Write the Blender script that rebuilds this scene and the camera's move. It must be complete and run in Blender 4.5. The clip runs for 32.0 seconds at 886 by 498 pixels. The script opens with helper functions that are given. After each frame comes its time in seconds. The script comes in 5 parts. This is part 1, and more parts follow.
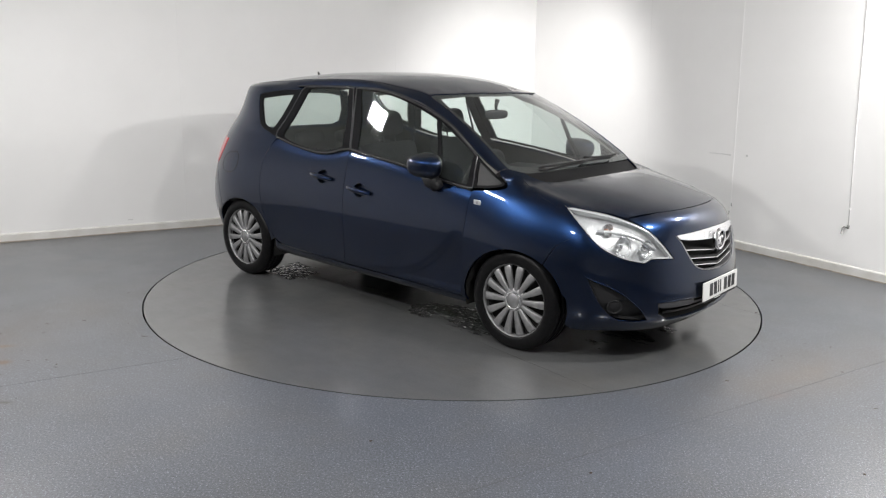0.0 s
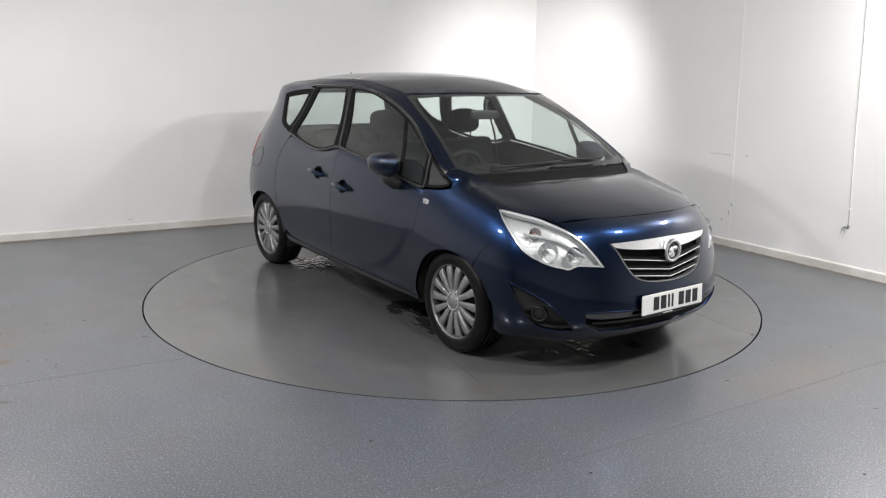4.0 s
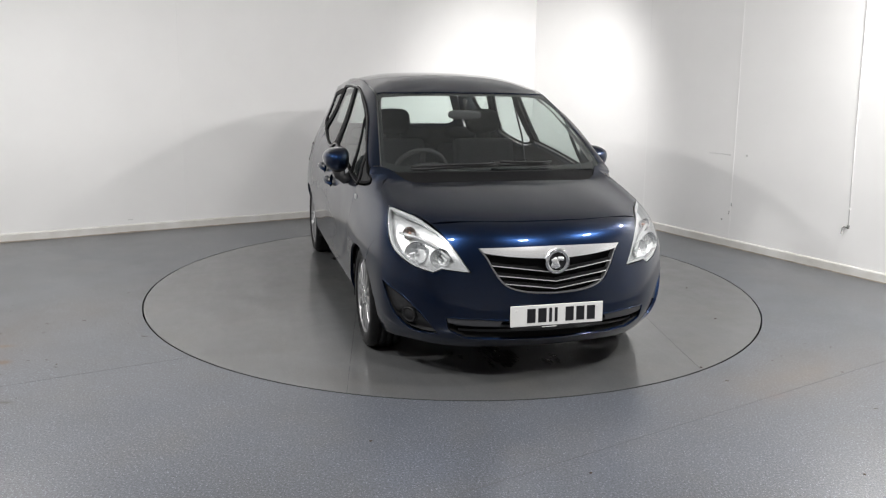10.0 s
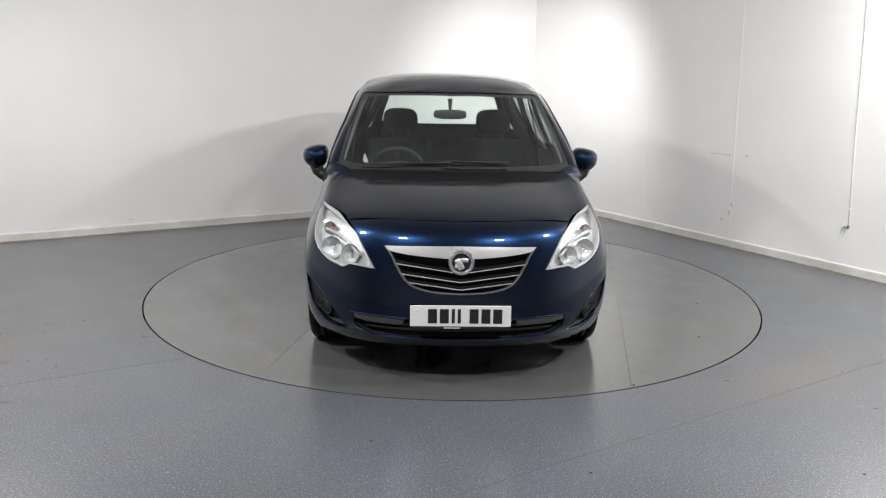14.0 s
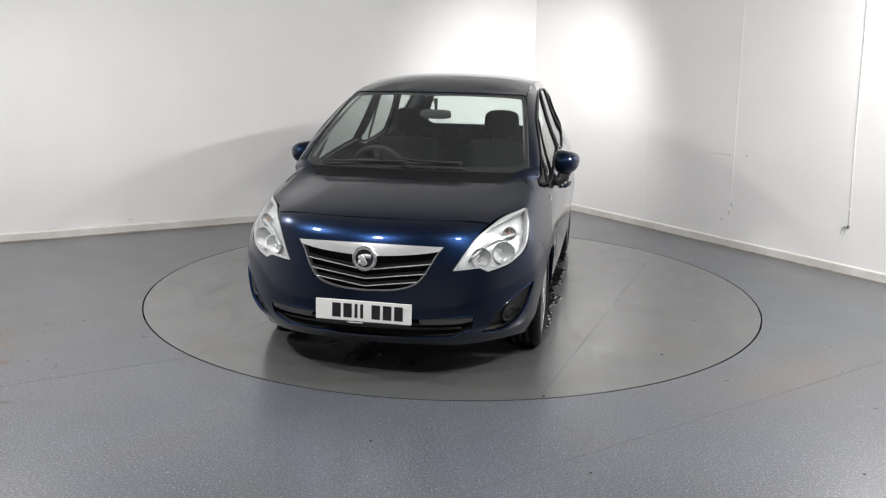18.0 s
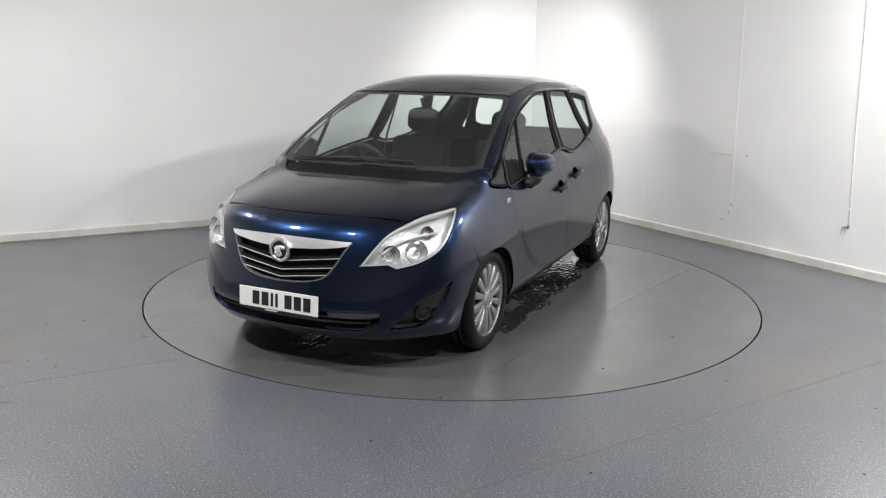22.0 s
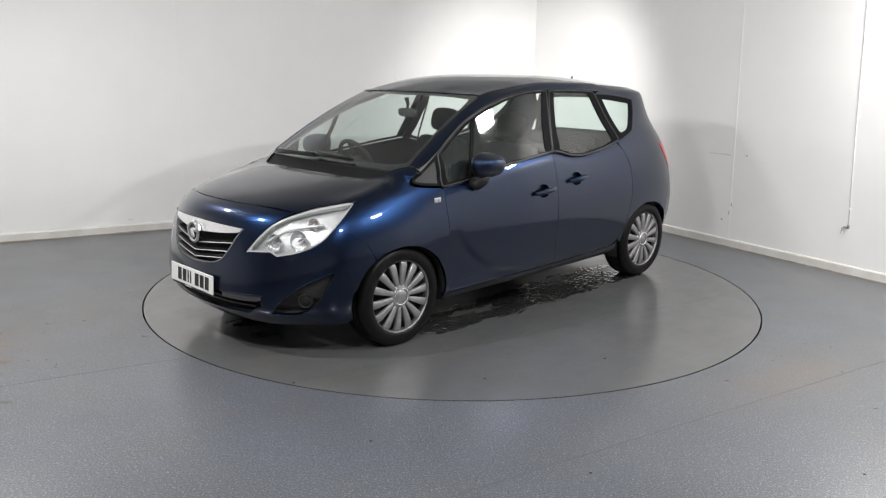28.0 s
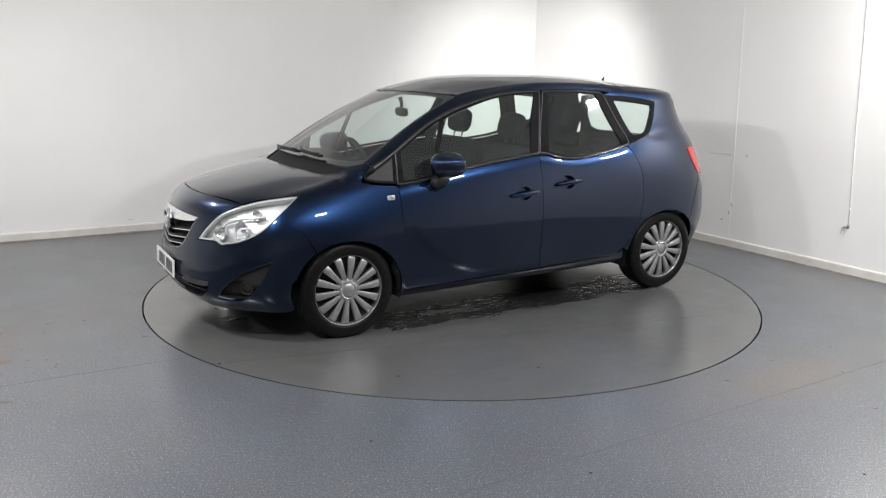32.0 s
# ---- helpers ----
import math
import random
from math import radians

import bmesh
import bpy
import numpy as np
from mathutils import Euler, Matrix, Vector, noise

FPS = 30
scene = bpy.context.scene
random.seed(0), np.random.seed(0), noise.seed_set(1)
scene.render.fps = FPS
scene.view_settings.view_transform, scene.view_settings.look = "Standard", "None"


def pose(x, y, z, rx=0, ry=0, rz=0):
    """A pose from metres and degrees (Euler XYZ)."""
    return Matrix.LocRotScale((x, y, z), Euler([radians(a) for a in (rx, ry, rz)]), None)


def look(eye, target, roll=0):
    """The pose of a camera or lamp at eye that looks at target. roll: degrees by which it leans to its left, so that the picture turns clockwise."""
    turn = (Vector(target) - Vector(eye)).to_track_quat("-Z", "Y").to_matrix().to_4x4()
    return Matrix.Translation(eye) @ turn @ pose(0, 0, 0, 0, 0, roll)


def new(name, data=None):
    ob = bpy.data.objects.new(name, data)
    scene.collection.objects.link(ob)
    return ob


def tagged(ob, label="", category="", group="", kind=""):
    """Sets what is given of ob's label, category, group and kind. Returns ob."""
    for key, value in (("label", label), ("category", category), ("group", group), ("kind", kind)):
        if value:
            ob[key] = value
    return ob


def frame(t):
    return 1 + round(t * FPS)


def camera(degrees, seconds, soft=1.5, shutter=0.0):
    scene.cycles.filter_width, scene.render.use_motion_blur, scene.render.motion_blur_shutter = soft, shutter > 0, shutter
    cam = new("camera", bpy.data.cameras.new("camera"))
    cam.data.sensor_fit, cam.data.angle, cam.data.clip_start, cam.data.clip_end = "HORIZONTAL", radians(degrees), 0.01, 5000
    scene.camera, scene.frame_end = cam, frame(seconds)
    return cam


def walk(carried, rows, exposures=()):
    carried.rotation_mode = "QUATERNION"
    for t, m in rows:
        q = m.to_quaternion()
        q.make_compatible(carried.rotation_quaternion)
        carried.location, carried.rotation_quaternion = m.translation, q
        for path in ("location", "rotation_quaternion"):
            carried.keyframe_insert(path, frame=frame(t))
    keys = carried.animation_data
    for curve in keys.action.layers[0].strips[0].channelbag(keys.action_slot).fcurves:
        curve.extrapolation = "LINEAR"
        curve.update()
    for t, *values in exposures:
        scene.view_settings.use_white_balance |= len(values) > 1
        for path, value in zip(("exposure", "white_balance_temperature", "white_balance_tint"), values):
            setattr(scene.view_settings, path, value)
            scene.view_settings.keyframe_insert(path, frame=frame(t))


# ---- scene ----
# ---------------------------------------------------------------- camera
EYE = Vector((0.0, -6.075, 1.633))
PITCH, YAW, ROLL = radians(12.536), radians(-0.666), 0.985
AHEAD = Vector((math.sin(YAW) * math.cos(PITCH), math.cos(YAW) * math.cos(PITCH), -math.sin(PITCH)))
cam = camera(58.02, 32.0, soft=1.2)
walk(cam, [(0.0, look(EYE, EYE + AHEAD, ROLL)), (32.0, look(EYE, EYE + AHEAD, ROLL))],
     exposures=[(0.0, 0.0, 6500, 10), (32.0, 0.0, 6500, 10)])

# ---------------------------------------------------------------- world and exposure
world = bpy.data.worlds.new("world")
scene.world = world
world.use_nodes = True
world.node_tree.nodes["Background"].inputs["Color"].default_value = (0.8, 0.85, 0.9, 1)
world.node_tree.nodes["Background"].inputs["Strength"].default_value = 0.0

# plan of the studio
CORNER = Vector((0.997, 4.323, 0))
ALONG_L = Vector((-0.855, -0.5187, 0)).normalized()    # from the corner along the left wall
ALONG_R = Vector((0.5343, -0.8453, 0)).normalized()    # from the corner along the right wall
CEILING = 3.05
LEFT_END, RIGHT_END = 7.0, 5.6    # lengths of the two white walls
TABLE_R = 2.277


# ---------------------------------------------------------------- ceiling lamps
def lamp(name, at, target, power, size, size_y, tint):
    data = bpy.data.lights.new(name, "AREA")
    data.shape, data.size, data.size_y, data.energy, data.color = "RECTANGLE", size, size_y, power, tint
    ob = new(name, data)
    ob.matrix_world = look(at, target)
    return ob


WHITE = (1.0, 0.985, 0.965)
LAMP_Z = 2.78
# flood lights in a ring round the turntable: place, watts, how far each leans in
LAMPS = [((-3.5, -0.4), 38, .34), ((-2.7, -2.4), 94, .38), ((-1.3, -3.7), 69, .26),
         ((1.3, -3.7), 69, .26), ((2.7, -2.4), 100, .38), ((3.45, -0.4), 62, .34)]
for (lx, ly), power, lean in LAMPS:
    lamp("lamp", (lx, ly, LAMP_Z), (lx * (1 - lean), ly * (1 - lean), 0), power, 0.26, 0.14, WHITE)
CORNER_LAMP = (0.92, 1.65)


# the flood light near the corner washes both walls down to the floor
def spot(at, target, power, cone, soft):
    data = bpy.data.lights.new("spot_lamp", "SPOT")
    data.energy, data.spot_size, data.spot_blend, data.shadow_soft_size, data.color = power, radians(cone), 1.0, soft, WHITE
    new("spot_lamp", data).matrix_world = look((*at, LAMP_Z), target)


spot(CORNER_LAMP, (0.90, 4.1, 0.42), 350, 98, 0.25)


# ---------------------------------------------------------------- materials
def material(name, color, rough=0.5, metal=0.0, coat=0.0, spec=0.5):
    m = bpy.data.materials.new(name)
    m.use_nodes = True
    b = m.node_tree.nodes["Principled BSDF"]
    b.inputs["Base Color"].default_value = (*color, 1)
    b.inputs["Roughness"].default_value = rough
    b.inputs["Metallic"].default_value = metal
    b.inputs["Coat Weight"].default_value = coat
    b.inputs["Coat Roughness"].default_value = 0.03
    b.inputs["Specular IOR Level"].default_value = spec
    return m


def node(m, kind, **values):
    n = m.node_tree.nodes.new(kind)
    for key, value in values.items():
        n.inputs[key.replace("_", " ")].default_value = value
    return n


def wire(m, a, out, b, into):
    m.node_tree.links.new(a.outputs[out], b.inputs[into])


def noise_of(m, scale, detail=3.0, rough=0.5, space="Object"):
    co = m.node_tree.nodes.new("ShaderNodeTexCoord")
    n = node(m, "ShaderNodeTexNoise", Scale=scale, Detail=detail, Roughness=rough)
    wire(m, co, space, n, "Vector")
    return n


def ramp(m, src, out, stops):
    r = m.node_tree.nodes.new("ShaderNodeValToRGB")
    r.color_ramp.elements[0].position, r.color_ramp.elements[0].color = stops[0][0], (*stops[0][1], 1)
    r.color_ramp.elements[1].position, r.color_ramp.elements[1].color = stops[-1][0], (*stops[-1][1], 1)
    for at, col in stops[1:-1]:
        e = r.color_ramp.elements.new(at)
        e.color = (*col, 1)
    wire(m, src, out, r, "Fac")
    return r


def mixed(m, fac, fac_out, a, a_out, b, b_out, mode="MIX"):
    x = m.node_tree.nodes.new("ShaderNodeMix")
    x.data_type, x.blend_type = "RGBA", mode
    if fac is None:
        x.inputs[0].default_value = fac_out
    else:
        wire(m, fac, fac_out, x, 0)
    m.node_tree.links.new(a.outputs[a_out], x.inputs[6])
    m.node_tree.links.new(b.outputs[b_out], x.inputs[7])
    return x


def bump(m, src, out, strength, distance, shader=None):
    b = node(m, "ShaderNodeBump", Strength=strength, Distance=distance)
    wire(m, src, out, b, "Height")
    wire(m, b, "Normal", shader or m.node_tree.nodes["Principled BSDF"], "Normal")


def vary(m, scale, low, high, detail=4.0, rough=None, bumps=0.0, dist=0.002):
    """Base colour between two tones by noise, at times roughness and relief too."""
    n = noise_of(m, scale, detail, 0.6)
    r = ramp(m, n, "Fac", [(0.3, low), (0.7, high)])
    p = m.node_tree.nodes["Principled BSDF"]
    wire(m, r, "Color", p, "Base Color")
    if rough:
        q = ramp(m, n, "Fac", [(0.3, (rough[0],) * 3), (0.7, (rough[1],) * 3)])
        wire(m, q, "Color", p, "Roughness")
    if bumps:
        bump(m, n, "Fac", bumps, dist)
    return m


def vinyl(name, tone, rough, stains_and_shade=(), wet=False):
    """Safety flooring: grey with a fine blue and white fleck, worn and wiped, at times stained or with a car's shade
    painted in.
    """
    m = material(name, tone, rough[0])
    p = m.node_tree.nodes["Principled BSDF"]
    fine = noise_of(m, 105, 3, 0.8)
    deep, high = (0.66, 1.45) if wet else (0.20, 2.7)
    grain = ramp(m, fine, "Fac", [(0.30, tuple(c * deep for c in tone)), (0.47, tuple(c * (0.97 if wet else 0.88) for c in tone)), (0.56, tuple(c * 1.06 for c in tone)),
                                  (0.70, tuple(c * high for c in tone))])
    cells = node(m, "ShaderNodeTexVoronoi", Scale=92.0)
    where = m.node_tree.nodes.new("ShaderNodeTexCoord")
    wire(m, where, "Object", cells, "Vector")
    dots = ramp(m, cells, "Distance", [(0.10, (1, 1, 1)), (0.30, (0, 0, 0))])
    pale = m.node_tree.nodes.new("ShaderNodeRGB")
    pale.outputs[0].default_value = (*[c * (1.3 if wet else 3.0) for c in tone], 1)
    some = node(m, "ShaderNodeMath")
    some.operation = "GREATER_THAN"
    wire(m, cells, "Color", some, 0)
    some.inputs[1].default_value = 0.62
    both_of = node(m, "ShaderNodeMath")
    both_of.operation = "MULTIPLY"
    wire(m, dots, "Color", both_of, 0)
    wire(m, some, "Value", both_of, 1)
    flecks = mixed(m, both_of, "Value", grain, "Color", pale, "Color")
    broad = noise_of(m, 0.9, 5, 0.62)
    wear = ramp(m, broad, "Fac", [(0.3, (0.90, 0.90, 0.90)), (0.7, (1.08, 1.07, 1.06))])
    last = mixed(m, None, 1.0, flecks, 2, wear, "Color", "MULTIPLY")
    cloud = noise_of(m, 2.3, 4, 0.6)
    cast = ramp(m, cloud, "Fac", [(0.30, (1.03, 1.0, 0.95)), (0.5, (1.0, 1.0, 1.0)), (0.70, (0.985, 1.0, 1.02))])
    last, out = mixed(m, None, 1.0, last, 2, cast, "Color", "MULTIPLY"), 2
    smear = noise_of(m, 1.3, 5, 0.6)
    co = m.node_tree.nodes.new("ShaderNodeTexCoord")
    # oval tints: stains on the floor, painted shade and wet on the deck
    for (x, y), (rx, ry), turn, tint, power in stains_and_shade:
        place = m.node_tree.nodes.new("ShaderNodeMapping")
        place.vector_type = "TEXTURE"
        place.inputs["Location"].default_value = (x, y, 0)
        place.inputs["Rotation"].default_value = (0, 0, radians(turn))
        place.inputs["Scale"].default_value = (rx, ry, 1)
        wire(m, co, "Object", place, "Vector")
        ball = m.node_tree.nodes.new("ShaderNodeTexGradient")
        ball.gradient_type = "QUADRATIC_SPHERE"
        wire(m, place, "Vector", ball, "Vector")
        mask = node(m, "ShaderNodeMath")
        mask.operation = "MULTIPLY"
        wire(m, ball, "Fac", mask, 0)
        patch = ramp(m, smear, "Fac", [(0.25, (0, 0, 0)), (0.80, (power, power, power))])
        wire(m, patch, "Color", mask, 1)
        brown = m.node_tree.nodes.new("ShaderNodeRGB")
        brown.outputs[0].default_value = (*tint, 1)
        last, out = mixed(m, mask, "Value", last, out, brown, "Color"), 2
    wire(m, last, out, p, "Base Color")
    streak = noise_of(m, 2.6, 6, 0.65)
    r = ramp(m, streak, "Fac", [(0.3, (rough[0],) * 3), (0.72, (rough[1],) * 3)])
    wire(m, r, "Color", p, "Roughness")
    if wet:
        drawn = m.node_tree.nodes.new("ShaderNodeMapping")
        drawn.inputs["Rotation"].default_value = (0, 0, radians(-11))
        drawn.inputs["Scale"].default_value = (1.0, 5.0, 1.0)
        wire(m, co, "Object", drawn, "Vector")
        streak = node(m, "ShaderNodeTexNoise", Scale=3.2, Detail=9.0, Roughness=0.72)
        wire(m, drawn, "Vector", streak, "Vector")
        tone_of = ramp(m, streak, "Fac", [(0.30, (0.86, 0.87, 0.87)), (0.50, (1.0, 1.0, 1.0)), (0.70, (1.07, 1.07, 1.07))])
        last = mixed(m, None, 1.0, last, out, tone_of, "Color", "MULTIPLY")
        wire(m, last, 2, p, "Base Color")
        film = ramp(m, streak, "Fac", [(0.34, (0.10, 0.10, 0.10)), (0.50, (0.14, 0.14, 0.14)), (0.68, (0.23, 0.23, 0.23))])
        wire(m, film, "Color", p, "Coat Roughness")
        soak = ramp(m, noise_of(m, 4.5, 6, 0.65), "Fac", [(0.36, (0.55, 0.55, 0.55)), (0.62, (0.95, 0.95, 0.95))])
        wire(m, soak, "Color", p, "Coat Weight")
        ripple = noise_of(m, 7, 6, 0.6)
        two = mixed(m, None, 0.75, fine, "Fac", ripple, "Fac")
        bump(m, two, 2, 0.10, 0.004)
    else:
        p.inputs["Coat Weight"].default_value = 0.35
        p.inputs["Coat Roughness"].default_value = 0.2
        bump(m, fine, "Fac", 0.08, 0.001)
    return m


def paint_material():
    """Dark blue metallic car paint under clear coat, with fine flake."""
    m = material("blue_paint", (0.007, 0.018, 0.052), 0.32, 1.0, 1.0)
    p = m.node_tree.nodes["Principled BSDF"]
    p.inputs["Coat IOR"].default_value = 1.43
    p.inputs["Coat Roughness"].default_value = 0.02
    n = noise_of(m, 700, 1)
    r = ramp(m, n, "Fac", [(0.3, (0.0030, 0.0090, 0.0275)), (0.7, (0.0070, 0.0195, 0.0590))])
    wire(m, r, "Color", p, "Base Color")
    dust = noise_of(m, 5, 5, 0.65)
    q = ramp(m, dust, "Fac", [(0.3, (0.285, 0.285, 0.285)), (0.7, (0.32, 0.32, 0.32))])
    wire(m, q, "Color", p, "Roughness")
    return m


def glass_material(name, tint, gloss=1.0, film=0.0):
    """Thin tinted glass: clear through, with mirror gloss by Fresnel."""
    m = bpy.data.materials.new(name)
    m.use_nodes = True
    t = m.node_tree
    t.nodes.clear()
    out = t.nodes.new("ShaderNodeOutputMaterial")
    clear = t.nodes.new("ShaderNodeBsdfTransparent")
    clear.inputs["Color"].default_value = (*tint, 1)
    mirror = t.nodes.new("ShaderNodeBsdfGlossy")
    mirror.inputs["Roughness"].default_value = 0.02
    f = t.nodes.new("ShaderNodeLayerWeight")
    f.inputs["Blend"].default_value = 0.5
    steep = t.nodes.new("ShaderNodeMath")
    steep.operation, steep.inputs[1].default_value = "POWER", 4.0
    gain = t.nodes.new("ShaderNodeMath")
    gain.operation, gain.inputs[1].default_value, gain.inputs[2].default_value = "MULTIPLY_ADD", 0.9 * gloss, 0.07 * gloss
    t.links.new(f.outputs["Facing"], steep.inputs[0])
    t.links.new(steep.outputs[0], gain.inputs[0])
    mix = t.nodes.new("ShaderNodeMixShader")
    t.links.new(gain.outputs[0], mix.inputs[0])
    if film:
        dull = t.nodes.new("ShaderNodeBsdfDiffuse")
        dull.inputs["Color"].default_value = (0.62, 0.72, 0.68, 1)
        spots = noise_of(m, 14, 5, 0.65)
        amount = ramp(m, spots, "Fac", [(0.3, (film * 0.5,) * 3), (0.7, (film * 1.5,) * 3)])
        veil = t.nodes.new("ShaderNodeMixShader")
        t.links.new(amount.outputs[0], veil.inputs[0])
        t.links.new(clear.outputs[0], veil.inputs[1])
        t.links.new(dull.outputs[0], veil.inputs[2])
        clear = veil
    t.links.new(clear.outputs[0], mix.inputs[1])
    t.links.new(mirror.outputs[0], mix.inputs[2])
    t.links.new(mix.outputs[0], out.inputs[0])
    return m


def wall_material():
    m = material("wall_paint", (0.86, 0.855, 0.85), 0.55)
    vary(m, 0.8, (0.84, 0.835, 0.83), (0.89, 0.885, 0.88), 5)
    n = noise_of(m, 60, 3)
    bump(m, n, "Fac", 0.05, 0.002)
    return m


PAINT = paint_material()
WALL = wall_material()
FLOOR = vinyl("vinyl_floor", (0.086, 0.093, 0.107), (0.285, 0.36),
              [((2.1, -1.75), (1.5, .55), 32, (0.15, 0.115, 0.08), 0.75), ((-2.75, -1.5), (.9, 2.6), -25, (0.10, 0.075, 0.055), 0.8),
               ((-3.1, .2), (1.6, .5), 25, (0.075, 0.076, 0.08), 0.8), ((1.72, -2.12), (.14, .08), 30, (0.15, 0.085, 0.06), 0.5), ((2.9, .2), (.5, 1.5), 30, (0.12, 0.105, 0.09), 0.5),
               ((-2.64, -1.62), (.10, .05), 10, (0.10, 0.06, 0.03), 3.0), ((-2.50, -1.88), (.07, .06), 0, (0.09, 0.05, 0.025), 3.0), ((-2.2, -2.42), (.08, .03), 0, (0.04, 0.035, 0.03), 3.0),
               # a long, darker brown band at the left front
               ((-2.5, -2.7), (.45, 1.6), 35, (0.055, 0.048, 0.042), 0.9)])
# two dark ovals: wet vinyl, with the car's shade put into the colour
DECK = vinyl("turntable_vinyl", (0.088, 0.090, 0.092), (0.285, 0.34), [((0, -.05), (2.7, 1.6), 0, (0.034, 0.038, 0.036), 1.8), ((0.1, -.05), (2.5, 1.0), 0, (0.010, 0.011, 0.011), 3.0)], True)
SKIRT = vary(material("skirting_paint", (0.72, 0.71, 0.68), 0.45), 5, (0.62, 0.60, 0.56), (0.75, 0.74, 0.72), 5)
WELD = material("weld_cord", (0.075, 0.078, 0.084), 0.4)
CRUMB = vary(material("crumb_brown", (0.05, 0.035, 0.025), 0.8), 90, (0.03, 0.022, 0.016), (0.07, 0.05, 0.035))
BELT = material("belt_webbing", (0.025, 0.025, 0.026), 0.7)
PIT = material("pit_dark", (0.01, 0.01, 0.01), 0.8)
TYRE = vary(material("tyre_rubber", (0.006, 0.006, 0.0065), 0.4, 0, 0, 0.10), 40, (0.0045, 0.0045, 0.005), (0.008, 0.008, 0.0085), 4, (0.30, 0.42))
ALLOY = vary(material("silver_wheel_cover", (0.30, 0.30, 0.305), 0.36, 0.7), 30, (0.24, 0.24, 0.245), (0.32, 0.32, 0.325))
BRIGHT = material("satin_chrome", (0.88, 0.88, 0.89), 0.26, 0.85)
CHROME = material("chrome", (0.86, 0.86, 0.87), 0.07, 1.0)
BLACK = vary(material("black_plastic", (0.014, 0.014, 0.015), 0.42, 0, 0, 0.3), 220, (0.011, 0.011, 0.012), (0.018, 0.018, 0.019), 3, (0.36, 0.5))
GLOSSBLACK = material("gloss_black", (0.006, 0.006, 0.007), 0.12, 0, 0.6)
DARK = material("wheel_house_dark", (0.006, 0.006, 0.006), 0.8)
GLASS = glass_material("green_tinted_glass", (0.86, 0.935, 0.905), 1.0, 0.02)
SCREEN = glass_material("windscreen_glass", (0.90, 0.955, 0.935), 1.0, 0.005)
LENS = glass_material("clear_lamp_lens", (0.95, 0.96, 0.96))
GREYPLASTIC = material("dark_grey_plastic", (0.005, 0.005, 0.0055), 0.42, 0, 0, 0.2)
FRAMEBLACK = material("window_frame_black", (0.007, 0.007, 0.008), 0.45, 0, 0, 0.03)
BADGE = material("badge_dark", (0.02, 0.02, 0.022), 0.25, 0.2)
PLATE = material("plate_white", (0.62, 0.62, 0.61), 0.28)
PLATEINK = material("plate_ink", (0.01, 0.01, 0.012), 0.35)
LAMPBOWL = vary(material("lamp_reflector", (0.8, 0.81, 0.83), 0.3, 0.5), 14, (0.50, 0.51, 0.52), (0.68, 0.69, 0.70), 3, (0.3, 0.42))
LAMPGREY = material("lamp_bezel", (0.46, 0.47, 0.48), 0.3, 0.3)
SCUTTLE = vary(material("scuttle_black", (0.006, 0.006, 0.0065), 0.55, 0, 0, 0.15), 60, (0.004, 0.004, 0.0045), (0.009, 0.009, 0.0095))
DASH = vary(material("dashboard_black", (0.010, 0.010, 0.0105), 0.7, 0, 0, 0.2), 30, (0.008, 0.008, 0.0085), (0.013, 0.013, 0.0135))
FACET = material("faceted_reflector", (0.64, 0.65, 0.66), 0.26, 0.8)
SATIN = material("satin_metal", (0.30, 0.30, 0.31), 0.28, 0.8)
BLADE = material("dark_gloss_trim", (0.07, 0.07, 0.075), 0.15, 0.4)
TRIMBEAD = material("satin_bead", (0.045, 0.045, 0.048), 0.32, 0.3)
LIGHTBLACK = material("mirror_housing_grey", (0.03, 0.03, 0.032), 0.5)
FOGPLASTIC = vary(material("grained_plastic", (0.015, 0.015, 0.016), 0.5, 0, 0, 0.3), 160, (0.012, 0.012, 0.013), (0.019, 0.019, 0.020), 3)
AMBER = material("amber_bulb", (0.50, 0.27, 0.20), 0.3)
REDLENS = material("red_lens", (0.45, 0.015, 0.02), 0.15, 0, 0.8)
MIRROR = material("mirror_glass", (0.8, 0.82, 0.83), 0.03, 1.0)
TRIM = vary(material("cabin_trim", (0.04, 0.04, 0.042), 0.7, 0, 0, 0.15), 14, (0.020, 0.020, 0.021), (0.030, 0.030, 0.031), 3)
LIGHTTRIM = vary(material("pale_trim", (0.34, 0.34, 0.33), 0.7), 90, (0.30, 0.30, 0.29), (0.37, 0.37, 0.36), 3)
CLOTH = vary(material("seat_cloth", (0.025, 0.026, 0.028), 1.0, 0, 0, 0.04), 9, (0.008, 0.0083, 0.009), (0.017, 0.0175, 0.019), 3)
WATER = glass_material("water_film", (0.88, 0.89, 0.89), 2.2)


def rippled(m):
    """Standing water: small waves on the film."""
    co = m.node_tree.nodes.new("ShaderNodeTexCoord")
    drawn = m.node_tree.nodes.new("ShaderNodeMapping")
    drawn.inputs["Scale"].default_value = (1.0, 3.2, 1.0)
    wire(m, co, "Object", drawn, "Vector")
    n = node(m, "ShaderNodeTexNoise", Scale=26.0, Detail=3.0, Roughness=0.6)
    wire(m, drawn, "Vector", n, "Vector")
    b = node(m, "ShaderNodeBump", Strength=0.9, Distance=0.008)
    wire(m, n, "Fac", b, "Height")
    for k in m.node_tree.nodes:
        if k.bl_idname in ("ShaderNodeBsdfGlossy", "ShaderNodeLayerWeight"):
            wire(m, b, "Normal", k, "Normal")


rippled(WATER)


